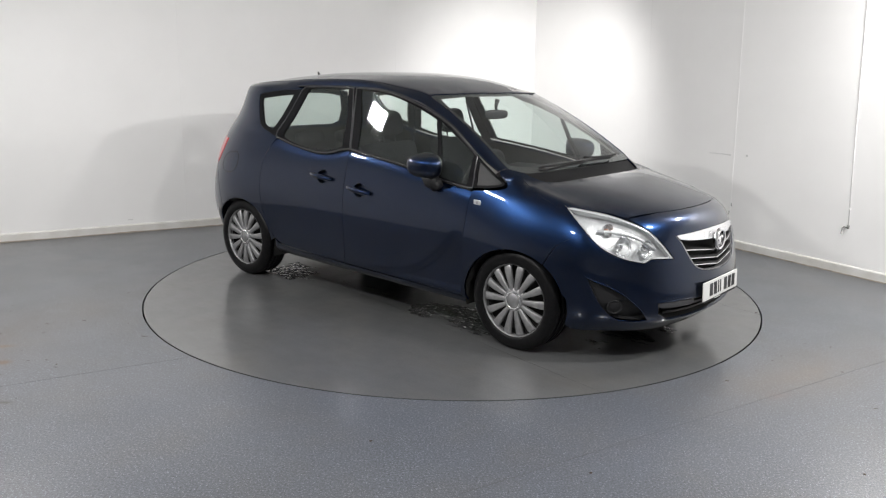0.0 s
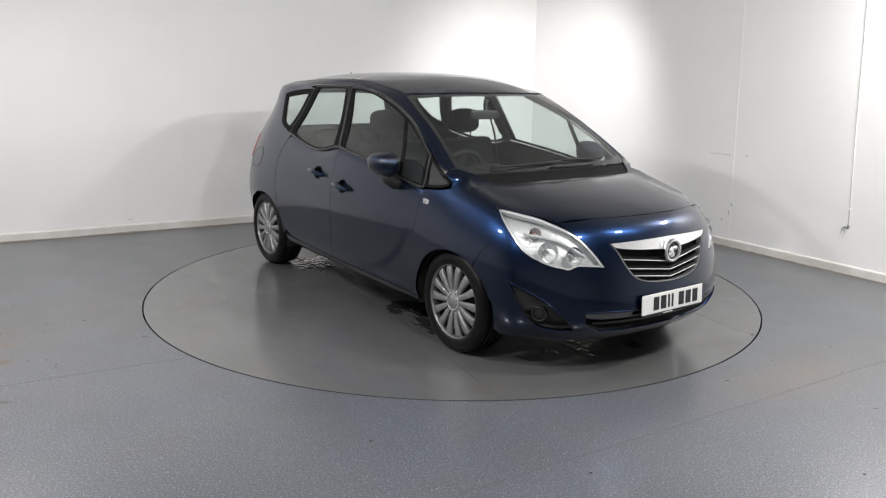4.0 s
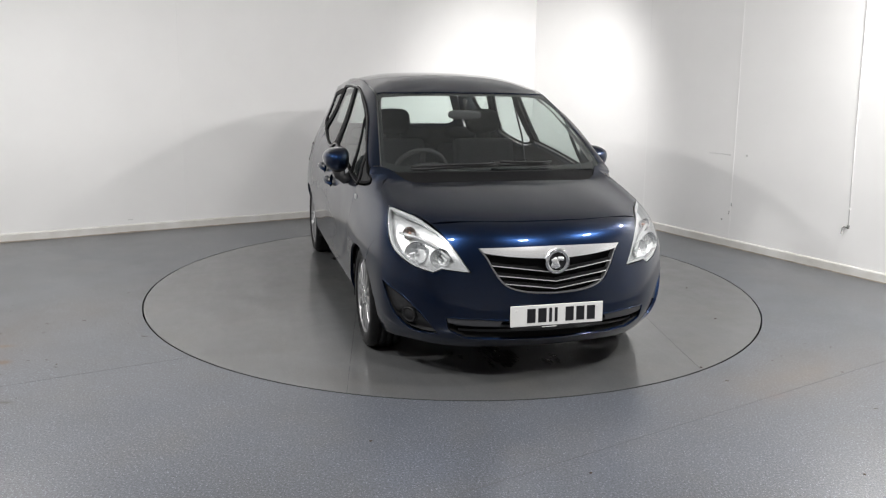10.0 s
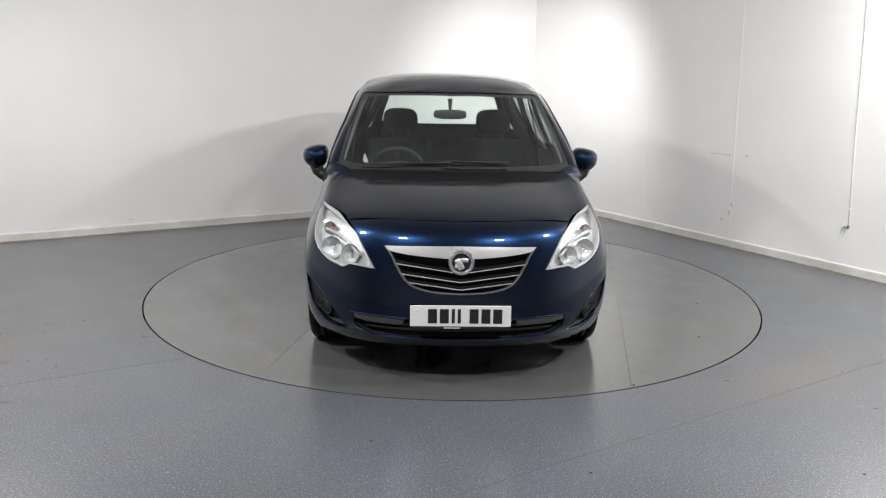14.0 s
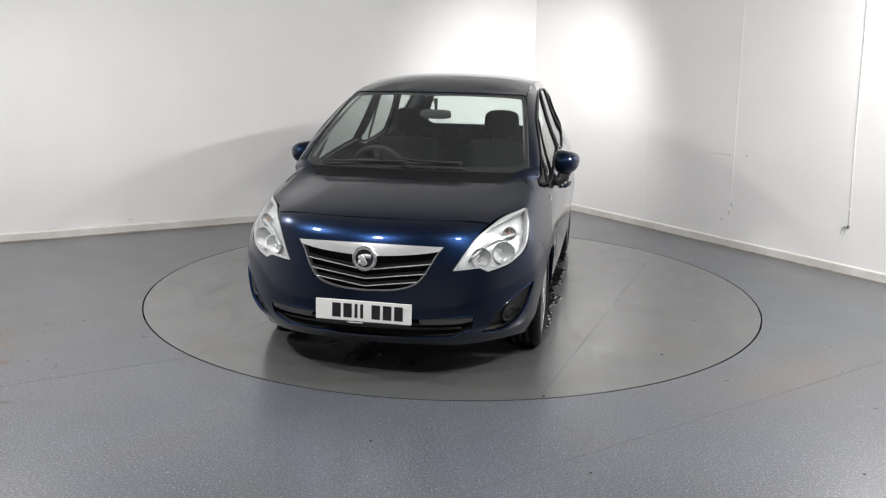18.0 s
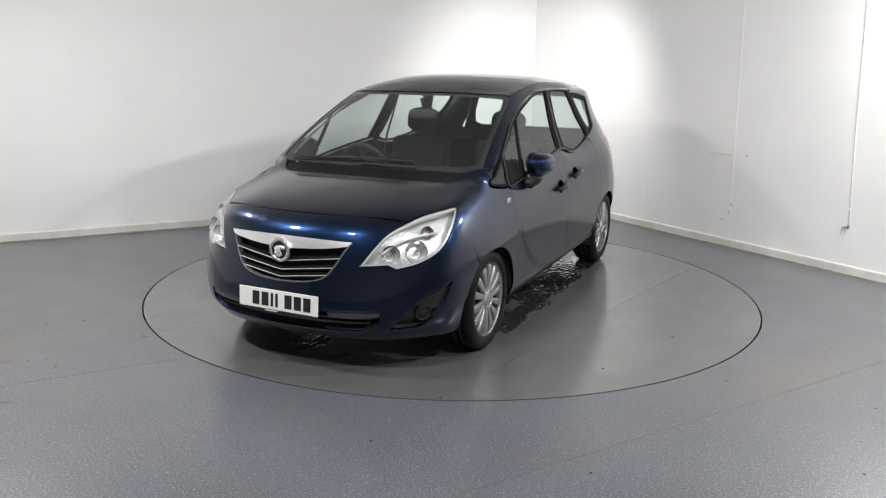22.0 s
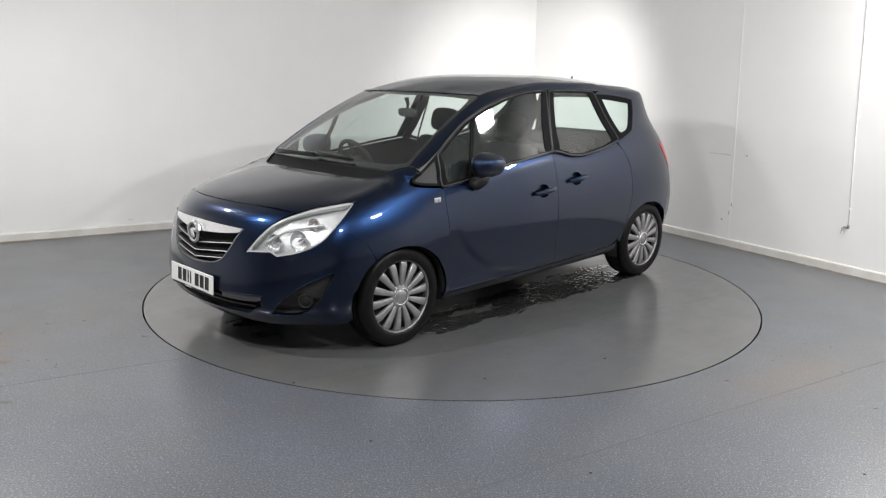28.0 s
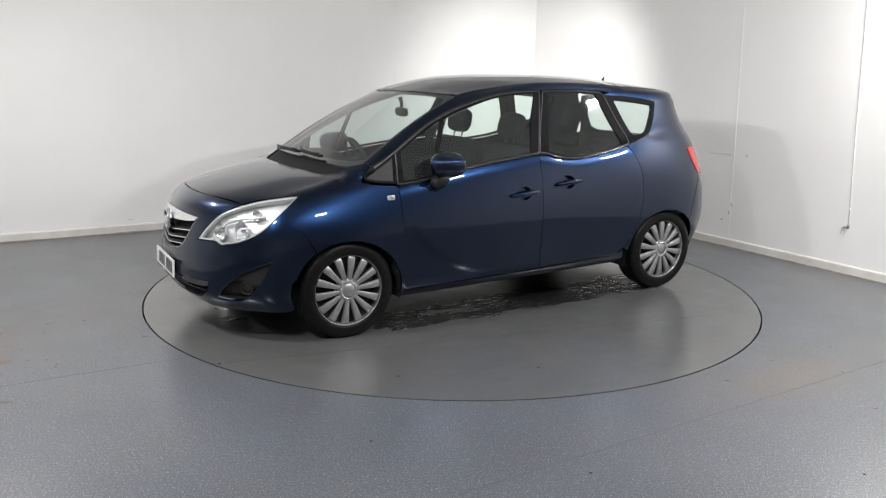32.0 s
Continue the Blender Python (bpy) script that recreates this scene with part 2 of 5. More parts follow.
def faceted(m, scale, strength):
    """Pressed facets of a reflector."""
    c = node(m, "ShaderNodeTexVoronoi", Scale=scale)
    co = m.node_tree.nodes.new("ShaderNodeTexCoord")
    wire(m, co, "Object", c, "Vector")
    bump(m, c, "Distance", strength, 0.006)


faceted(FACET, 105, 0.55)
faceted(LAMPBOWL, 80, 0.35)
STEEL = material("galvanised_steel", (0.30, 0.30, 0.29), 0.4, 0.8)
SCUFF = material("scuff_grey", (0.60, 0.60, 0.59), 0.6)
GRIME = vary(material("skirting_grime", (0.30, 0.25, 0.19), 0.7), 14, (0.20, 0.17, 0.13), (0.45, 0.40, 0.34), 5)
BACK_WALL = vary(material("back_wall_paint", (0.8, 0.8, 0.79), 0.55), 0.8, (0.78, 0.78, 0.77), (0.82, 0.82, 0.81), 4)
CEILING_PAINT = vary(material("ceiling_paint", (0.84, 0.84, 0.83), 0.6), 0.9, (0.82, 0.82, 0.81), (0.86, 0.86, 0.85), 4)
LAMPBODY = material("lamp_housing", (0.75, 0.75, 0.75), 0.4)


# ---------------------------------------------------------------- mesh helpers
def mesh_of(bm, name, mats, smooth=True):
    me = bpy.data.meshes.new(name)
    bm.normal_update()
    for f in bm.faces:
        f.smooth = smooth
    bm.to_mesh(me)
    bm.free()
    for m in (mats if isinstance(mats, (list, tuple)) else [mats]):
        me.materials.append(m)
    return me


def part(name, bm, mat, parent=None, label="", smooth=False, at=None):
    """One mesh object, under a thing or a part where parent is given."""
    ob = new(name, bm if isinstance(bm, bpy.types.Mesh) else mesh_of(bm, name, mat, smooth))
    if parent is not None:
        ob.parent = parent
    if at is not None:
        ob.matrix_basis = at
    if label:
        tagged(ob, label)
    return ob


def box(bm, x0, x1, y0, y1, z0, z1, m=None):
    v = [bm.verts.new((x, y, z)) for x in (x0, x1) for y in (y0, y1) for z in (z0, z1)]
    for q in ((0, 1, 3, 2), (4, 6, 7, 5), (0, 4, 5, 1), (2, 3, 7, 6), (0, 2, 6, 4), (1, 5, 7, 3)):
        bm.faces.new([v[i] for i in q])
    if m is not None:
        bmesh.ops.transform(bm, matrix=m, verts=v)
    return v


def slab(x0, x1, y0, y1, z0, z1, bevel=0.0, m=None, seg=2):
    bm = bmesh.new()
    box(bm, x0, x1, y0, y1, z0, z1)
    if bevel:
        bmesh.ops.bevel(bm, geom=bm.edges[:], offset=bevel, segments=seg, affect="EDGES", profile=0.5)
    if m is not None:
        bmesh.ops.transform(bm, matrix=m, verts=bm.verts[:])
    bmesh.ops.recalc_face_normals(bm, faces=bm.faces[:])
    return bm


def tube(points, radius, sides=8, closed=False):
    """A round bar along a chain of points; radius is one number or one for each point."""
    bm = bmesh.new()
    pts = [Vector(p) for p in points]
    n = len(pts)
    rings = []
    up = None
    for i, p in enumerate(pts):
        a, b = pts[(i - 1) % n] if closed or i else p, pts[(i + 1) % n] if closed or i < n - 1 else p
        d = (b - a).normalized()
        if up is None:
            up = d.orthogonal().normalized()
        up = (up - d * up.dot(d)).normalized()
        side = d.cross(up)
        r = radius[i] if isinstance(radius, (list, tuple)) else radius
        rings.append([bm.verts.new(p + (up * math.cos(k * math.tau / sides) + side * math.sin(k * math.tau / sides)) * r) for k in range(sides)])
    for i in range(n if closed else n - 1):
        a, b = rings[i], rings[(i + 1) % n]
        for k in range(sides):
            bm.faces.new((a[k], a[(k + 1) % sides], b[(k + 1) % sides], b[k]))
    if not closed:
        bm.faces.new(rings[0][::-1])
        bm.faces.new(rings[-1])
    bmesh.ops.recalc_face_normals(bm, faces=bm.faces[:])
    return bm


def lathe(profile, sides=64, axis="Y"):
    """Turns (radius, along) pairs round an axis; the first and last rings are closed where the radius is nought."""
    bm = bmesh.new()
    rings = []
    for r, a in profile:
        if r < 1e-6:
            rings.append([bm.verts.new((0, a, 0))] * sides)
        else:
            rings.append([bm.verts.new((r * math.cos(k * math.tau / sides), a, r * math.sin(k * math.tau / sides))) for k in range(sides)])
    for a, b in zip(rings, rings[1:]):
        for k in range(sides):
            q = [a[k], a[(k + 1) % sides], b[(k + 1) % sides], b[k]]
            q = list(dict.fromkeys(q))
            if len(q) > 2:
                bm.faces.new(q)
    if axis == "Z":
        bmesh.ops.transform(bm, matrix=pose(0, 0, 0, 90), verts=bm.verts[:])
    bmesh.ops.recalc_face_normals(bm, faces=bm.faces[:])
    return bm


def spline(points, per=8, closed=False):
    """A smooth chain through the points."""
    p = [np.array(q, float) for q in points]
    n, out = len(p), []
    for i in range(n if closed else n - 1):
        a = p[(i - 1) % n] if closed or i else 2 * p[0] - p[1]
        b, c = p[i], p[(i + 1) % n]
        d = p[(i + 2) % n] if closed or i < n - 2 else 2 * p[-1] - p[-2]
        for k in range(per):
            t = k / per
            out.append(0.5 * (2 * b + (c - a) * t + (2 * a - 5 * b + 4 * c - d) * t * t + (3 * b - a - 3 * c + d) * t ** 3))
    if not closed:
        out.append(p[-1])
    return out


# ---------------------------------------------------------------- the studio
def studio():
    # floor with a round hole for the turntable, reaching past the walls
    bm = bmesh.new()
    n, hole = 360, TABLE_R + 0.0055
    ring = [(hole * math.cos(k * math.tau / n), hole * math.sin(k * math.tau / n)) for k in range(n)]
    inner = [bm.verts.new((x, y, 0)) for x, y in ring]
    outer = [bm.verts.new((x * 4.2, y * 4.2, 0)) for x, y in ring]
    low = [bm.verts.new((x, y, -0.06)) for x, y in ring]
    for k in range(n):
        j = (k + 1) % n
        bm.faces.new((inner[k], outer[k], outer[j], inner[j]))
        bm.faces.new((inner[j], low[j], low[k], inner[k]))
    floor = part("floor", bm, [FLOOR])
    pit = lathe([(0, -.30), (hole, -.30), (hole, -.06), (hole + .03, -.06)], 180, "Z")
    tagged(part("floor_pit", pit, PIT), "dark round pit below the turntable", "pit", kind="structure")
    tagged(floor, "speckled blue-grey vinyl safety floor, worn and stained near the walls", "floor", kind="structure")

    # walls, each a panel with thickness
    def wall(name, a, b, label, paint=None):
        a, b = Vector(a), Vector(b)
        d = (b - a)
        length = d.length
        m = Matrix.Translation(a) @ Matrix.Rotation(math.atan2(d.y, d.x), 4, "Z")
        ob = part(name, slab(0, length, -0.12, 0, 0, CEILING), paint or WALL, at=m)
        return tagged(ob, label, "wall", kind="structure"), m, length

    far_l = CORNER + ALONG_L * LEFT_END
    far_r = CORNER + ALONG_R * RIGHT_END
    back_l, back_r = Vector((-5.2, -7.5, 0)), Vector((5.0, -7.5, 0))
    walls = {}
    walls["left"] = wall("wall_left", CORNER, far_l, "white painted panel wall behind the turntable")
    walls["right"] = wall("wall_right", far_r, CORNER, "white painted panel wall with scuffs and a hook")
    wall("wall_rear", back_l, back_r, "plain white painted wall", BACK_WALL)
    wall("wall_side", far_l, back_l, "plain white painted wall", BACK_WALL)
    wall("wall_side_right", back_r, far_r, "plain white painted wall", BACK_WALL)
    bm = bmesh.new()
    box(bm, -9.5, 9.5, -9.5, 9.5, CEILING, CEILING + 0.1)
    tagged(part("ceiling", bm, CEILING_PAINT), "plain white ceiling above the studio", "ceiling", kind="structure")
    return walls


studio()


# ---------------------------------------------------------------- the turntable
def turntable():
    """A drum with three sheets of vinyl laid across it."""
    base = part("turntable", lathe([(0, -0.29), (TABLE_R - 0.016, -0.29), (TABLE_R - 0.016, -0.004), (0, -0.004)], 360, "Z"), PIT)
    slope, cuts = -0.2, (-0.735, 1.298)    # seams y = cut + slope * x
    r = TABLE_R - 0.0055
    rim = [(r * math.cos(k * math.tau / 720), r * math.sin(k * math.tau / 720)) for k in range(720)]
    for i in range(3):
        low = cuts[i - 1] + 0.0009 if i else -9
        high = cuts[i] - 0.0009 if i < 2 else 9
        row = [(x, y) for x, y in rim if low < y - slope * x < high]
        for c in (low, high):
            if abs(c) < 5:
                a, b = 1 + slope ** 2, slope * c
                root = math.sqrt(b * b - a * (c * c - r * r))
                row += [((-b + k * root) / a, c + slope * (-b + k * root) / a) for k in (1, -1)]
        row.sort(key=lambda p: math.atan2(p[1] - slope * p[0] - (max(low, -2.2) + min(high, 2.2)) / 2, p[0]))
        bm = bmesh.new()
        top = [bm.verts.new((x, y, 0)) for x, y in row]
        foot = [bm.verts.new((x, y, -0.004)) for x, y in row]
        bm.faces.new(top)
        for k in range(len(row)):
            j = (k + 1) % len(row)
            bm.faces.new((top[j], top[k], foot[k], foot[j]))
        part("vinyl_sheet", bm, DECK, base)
    return tagged(base, "round turntable faced with wet grey vinyl, flush in the floor", "turntable")


TABLE = turntable()


def water():
    """Streaks of standing water under the car, in thin uneven pieces."""
    bm = bmesh.new()
    step, made = 0.009, {}

    def corner(i, j):
        if (i, j) not in made:
            x, y = i * step, j * step
            made[i, j] = bm.verts.new((x + .003 * noise.noise((x * 61, y * 61, 2)), y + .003 * noise.noise((x * 61, y * 61, 7)), .0016 + .0060 * max(-.18, noise.fractal((x * 16, y * 62, 4), .7, 2.2, 3)) * (.5 + .9 * max(0, noise.noise((x * 3.1, y * 7, 9)) + .4))))
        return made[i, j]
    for i in range(-167, 207):
        for j in range(-107, 107):
            x, y = i * step, j * step
            side = math.exp(-((abs(y) - .60) / .22) ** 2) * max(0, min(1, (x + 1.6) / .2, (1.1 - x) / .2))
            if y < 0:
                side *= max(.62 if x < -1.0 else .25, min(1, (x - .1) / .25))
            nose = math.exp(-((y + .1) / .6) ** 2 - ((x - 1.65) / .32) ** 2)
            n = noise.fractal((x * 2.4, y * 9.0, 3.3), 0.55, 2.2, 7)
            if max(side, nose * .38) * (0.80 + n) > 0.36:
                bm.faces.new((corner(i, j), corner(i + 1, j), corner(i + 1, j + 1), corner(i, j + 1)))
    ob = part("water", bm, WATER, smooth=True)
    return tagged(ob, "thin streaks of water dripped on the turntable", "water", kind="stuff")


WET = water()

# ---------------------------------------------------------------- the car's skin, as a smooth net of rings
# each ring runs from the front centre round the left side to the rear centre
RINGS = []


def ring(*points):
    RINGS.append(np.array(points, float).reshape(-1, 3))


ring(2.005, 0, .185, 1.975, .30, .185, 1.89, .55, .185, 1.715, .72, .185, 1.58, .80, .185, 1.227, .82, .20, .85, .83, .215,
     .30, .835, .225, -.25, .835, .235, -.85, .83, .245, -1.417, .82, .25, -1.80, .74, .21, -1.98, .45, .21, -2.04, 0, .21)
ring(2.11, 0, .29, 2.085, .30, .29, 1.985, .57, .29, 1.80, .76, .295, 1.62, .845, .30, 1.227, .875, .30, .85, .878, .30,
     .30, .882, .30, -.25, .882, .30, -.85, .88, .31, -1.417, .875, .33, -1.82, .79, .36, -2.05, .50, .36, -2.11, 0, .36)
ring(2.135, 0, .42, 2.105, .30, .42, 2.00, .58, .43, 1.80, .785, .45, 1.62, .865, .46, 1.227, .90, .46, .85, .888, .46,
     .30, .89, .46, -.25, .89, .46, -.85, .89, .47, -1.417, .895, .48, -1.85, .82, .50, -2.08, .51, .50, -2.14, 0, .50)
ring(2.105, 0, .62, 2.07, .30, .62, 1.97, .57, .63, 1.78, .775, .66, 1.60, .858, .68, 1.227, .897, .68, .85, .896, .66,
     .30, .897, .65, -.25, .897, .65, -.85, .897, .66, -1.417, .90, .68, -1.855, .825, .70, -2.055, .51, .70, -2.115, 0, .70)
ring(2.065, 0, .76, 2.03, .30, .755, 1.92, .55, .765, 1.73, .725, .80, 1.55, .795, .845, 1.227, .832, .87, .85, .862, .86,
     .30, .870, .86, -.25, .874, .87, -.85, .870, .90, -1.417, .865, .93, -1.825, .78, .95, -2.005, .49, .95, -2.055, 0, .95)
ring(1.955, 0, .868, 1.93, .30, .863, 1.835, .52, .860, 1.66, .66, .877, 1.50, .735, .91, 1.227, .790, .945, .85, .838, .945,
     .30, .838, 1.015, -.25, .822, 1.075, -.85, .80, 1.09, -1.417, .780, 1.13, -1.785, .71, 1.13, -1.935, .46, 1.13, -1.98, 0, 1.13)
ring(1.65, 0, .950, 1.63, .30, .945, 1.58, .48, .937, 1.48, .60, .936, 1.37, .70, .946, 1.18, .765, .985, .85, .820, .995,
     .30, .82, 1.055, -.25, .805, 1.10, -.85, .79, 1.125, -1.41, .765, 1.17, -1.77, .692, 1.17, -1.915, .45, 1.17, -1.96, 0, 1.17)
ring(1.37, 0, .997, 1.355, .30, .994, 1.325, .48, .987, 1.265, .61, .986, 1.205, .705, .994, 1.10, .788, 1.008, .85, .812, 1.03,
     .30, .81, 1.078, -.25, .797, 1.12, -.85, .783, 1.148, -1.40, .752, 1.20, -1.755, .68, 1.20, -1.90, .44, 1.20, -1.945, 0, 1.20)
ring(1.25, 0, 1.028, 1.24, .30, 1.026, 1.215, .50, 1.022, 1.165, .63, 1.030, 1.086, .727, 1.050, 1.054, .790, 1.038, .85, .803, 1.055,
     .30, .80, 1.10, -.25, .79, 1.14, -.85, .775, 1.17, -1.39, .74, 1.23, -1.735, .667, 1.23, -1.885, .43, 1.23, -1.93, 0, 1.23)
ring(.82, 0, 1.265, .815, .25, 1.265, .80, .45, 1.265, .783, .58, 1.265, .757, .680, 1.265, .738, .747, 1.225, .55, .750, 1.235,
     .15, .73, 1.28, -.30, .722, 1.29, -.85, .71, 1.30, -1.34, .685, 1.33, -1.685, .632, 1.34, -1.83, .41, 1.34, -1.87, 0, 1.34)
ring(.43, 0, 1.487, .42, .25, 1.485, .39, .45, 1.482, .37, .55, 1.480, .340, .618, 1.474, .237, .682, 1.438, .05, .670, 1.476,
     -.15, .650, 1.505, -.40, .640, 1.515, -.85, .635, 1.512, -1.28, .62, 1.487, -1.645, .60, 1.465, -1.795, .39, 1.475, -1.84, 0, 1.48)
ring(.25, 0, 1.558, .24, .22, 1.556, .20, .42, 1.550, .17, .510, 1.543, .12, .570, 1.536, .03, .600, 1.534, -.10, .600, 1.548,
     -.25, .594, 1.562, -.45, .592, 1.568, -.85, .584, 1.562, -1.22, .562, 1.543, -1.59, .54, 1.516, -1.745, .34, 1.520, -1.79, 0, 1.522)
ring(.08, 0, 1.601, .06, .15, 1.599, .03, .30, 1.595, .0, .37, 1.592, -.05, .41, 1.592, -.10, .43, 1.594, -.20, .44, 1.599,
     -.35, .44, 1.605, -.50, .44, 1.609, -.82, .43, 1.604, -1.14, .41, 1.586, -1.40, .35, 1.562, -1.54, .20, 1.560, -1.58, 0, 1.56)
ring(-.06, 0, 1.616, -.08, 0, 1.617, -.11, 0, 1.618, -.14, 0, 1.619, -.18, 0, 1.620, -.23, 0, 1.622, -.31, 0, 1.623,
     -.42, 0, 1.624, -.56, 0, 1.623, -.80, 0, 1.618, -1.02, 0, 1.607, -1.22, 0, 1.593, -1.36, 0, 1.583, -1.40, 0, 1.58)

FLIP = np.array([1, -1, 1.0])


def padded(net):
    """The net with a ghost row on each side: mirrored at the centre line and the roof, run on at the sill."""
    net = np.concatenate([net[:, 1:2] * FLIP, net, net[:, -2:-1] * FLIP], 1)
    return np.concatenate([2 * net[:1] - net[1:2], net, net[-2:-1] * FLIP], 0)


def knot_values(net):
    p = padded(net)
    q = (p[:-2] + 4 * p[1:-1] + p[2:]) / 6
    return (q[:, :-2] + 4 * q[:, 1:-1] + q[:, 2:]) / 6


def skin(fine_u=6, fine_v=6):
    """A bicubic surface that passes close to the rings: points on a fine net."""
    target = np.stack(RINGS)
    net = target.copy()
    for _ in range(5):
        net += 0.8 * (target - knot_values(net))
    p = padded(net)

    def rows(a, fine, axis):
        a = np.moveaxis(a, axis, 0)
        out = []
        for i in range(len(a) - 3):
            for k in range(fine):
                t = k / fine
                w = ((1 - t) ** 3, 3 * t ** 3 - 6 * t * t + 4, -3 * t ** 3 + 3 * t * t + 3 * t + 1, t ** 3)
                out.append(sum(c * a[i + j] for j, c in enumerate(w)) / 6)
        out.append((a[-3] + 4 * a[-2] + a[-1]) / 6)
        return np.moveaxis(np.stack(out), 0, axis)

    return rows(rows(p, fine_u, 1), fine_v, 0)


from mathutils.bvhtree import BVHTree
from mathutils.geometry import delaunay_2d_cdt
from mathutils.interpolate import poly_3d_calc

GRID = skin()


# ---------------------------------------------------------------- panels cut from the skin
def skin_tree():
    nv, nu = GRID.shape[:2]
    verts, faces = [], []
    for s in (1, -1):
        base = len(verts)
        verts += [Vector((p[0], p[1] * s, p[2])) for row in GRID for p in row]
        for i in range(nv - 1):
            for j in range(nu - 1):
                a = base + i * nu + j
                q = [(a, a + nu, a + nu + 1), (a, a + nu + 1, a + 1)]
                faces += q if s < 0 else [t[::-1] for t in q]
    normals = [Vector() for _ in verts]
    for f in faces:
        a, b, c = (verts[i] for i in f)
        n = (b - a).cross(c - a)
        for i in f:
            normals[i] += n
    # the two halves meet on the centre line: level their normals there
    for i, v in enumerate(verts):
        if abs(v.y) < 1e-5:
            normals[i].y = 0
    normals = [n.normalized() if n.length > 1e-12 else Vector((0, 0, 1)) for n in normals]
    return BVHTree.FromPolygons(verts, faces), verts, faces, normals


TREE, SKIN_V, SKIN_F, SKIN_N = skin_tree()
AX_F, AX_B, GIRTH = 0.9, -1.0, 1.0


def flat(kind, p):
    """A point of the car as seen by one way of projecting."""
    if kind == "front":
        return (math.atan2(p[1], p[0] - AX_F) * GIRTH, p[2])
    return (math.atan2(p[1], -(p[0] - AX_B)) * GIRTH, p[2])


def strike(kind, u, v):
    """The place on the skin, and the normal there, behind a point of the flat outline."""
    if kind == "side":
        o, d = Vector((u, 3, v)), Vector((0, -1, 0))
    elif kind == "top":
        o, d = Vector((u, v, 4)), Vector((0, 0, -1))
    else:
        a, s, ax = u / GIRTH, (1 if kind == "front" else -1), (AX_F if kind == "front" else AX_B)
        d = Vector((-s * math.cos(a), -math.sin(a), 0))
        o = Vector((ax, 0, v)) - d * 4
    at, n, i, _ = TREE.ray_cast(o, d)
    if at is None:
        at, n, i, _ = TREE.find_nearest(o + d * (3 - 0.75 if kind == "side" else 2.6))
    f = SKIN_F[i]
    w = poly_3d_calc([SKIN_V[k] for k in f], at)
    nn = sum((SKIN_N[k] * c for k, c in zip(f, w)), Vector())
    return at, nn.normalized()


def inside(poly, pts):
    x, y = pts[:, 0], pts[:, 1]
    hit = np.zeros(len(pts), bool)
    for (x0, y0), (x1, y1) in zip(poly, np.roll(poly, -1, 0)):
        if y0 != y1:
            hit ^= ((y0 > y) != (y1 > y)) & (x < (x1 - x0) * (y - y0) / (y1 - y0) + x0)
    return hit


def resampled(poly, step):
    out = []
    p = [np.array(q, float) for q in poly]
    for a, b in zip(p, p[1:] + p[:1]):
        n = max(1, int(np.ceil(np.linalg.norm(b - a) / step)))
        out += [a + (b - a) * k / n for k in range(n)]
    return np.array(out)


def inset(poly, by):
    """The outline drawn in by a margin (out by a negative one)."""
    a = 0.5 * np.sum(poly[:, 0] * np.roll(poly[:, 1], -1) - np.roll(poly[:, 0], -1) * poly[:, 1])
    if a < 0:
        poly = poly[::-1]
    d0 = poly - np.roll(poly, 1, 0)
    d1 = np.roll(poly, -1, 0) - poly
    d0 /= np.linalg.norm(d0, axis=1)[:, None] + 1e-12
    d1 /= np.linalg.norm(d1, axis=1)[:, None] + 1e-12
    n = np.stack([-(d0 + d1)[:, 1], (d0 + d1)[:, 0]], 1)
    n /= np.linalg.norm(n, axis=1)[:, None] + 1e-12
    c = np.clip(np.sum(n * np.stack([-d0[:, 1], d0[:, 0]], 1), 1), 0.5, 1)
    return poly + n * (by / c)[:, None]


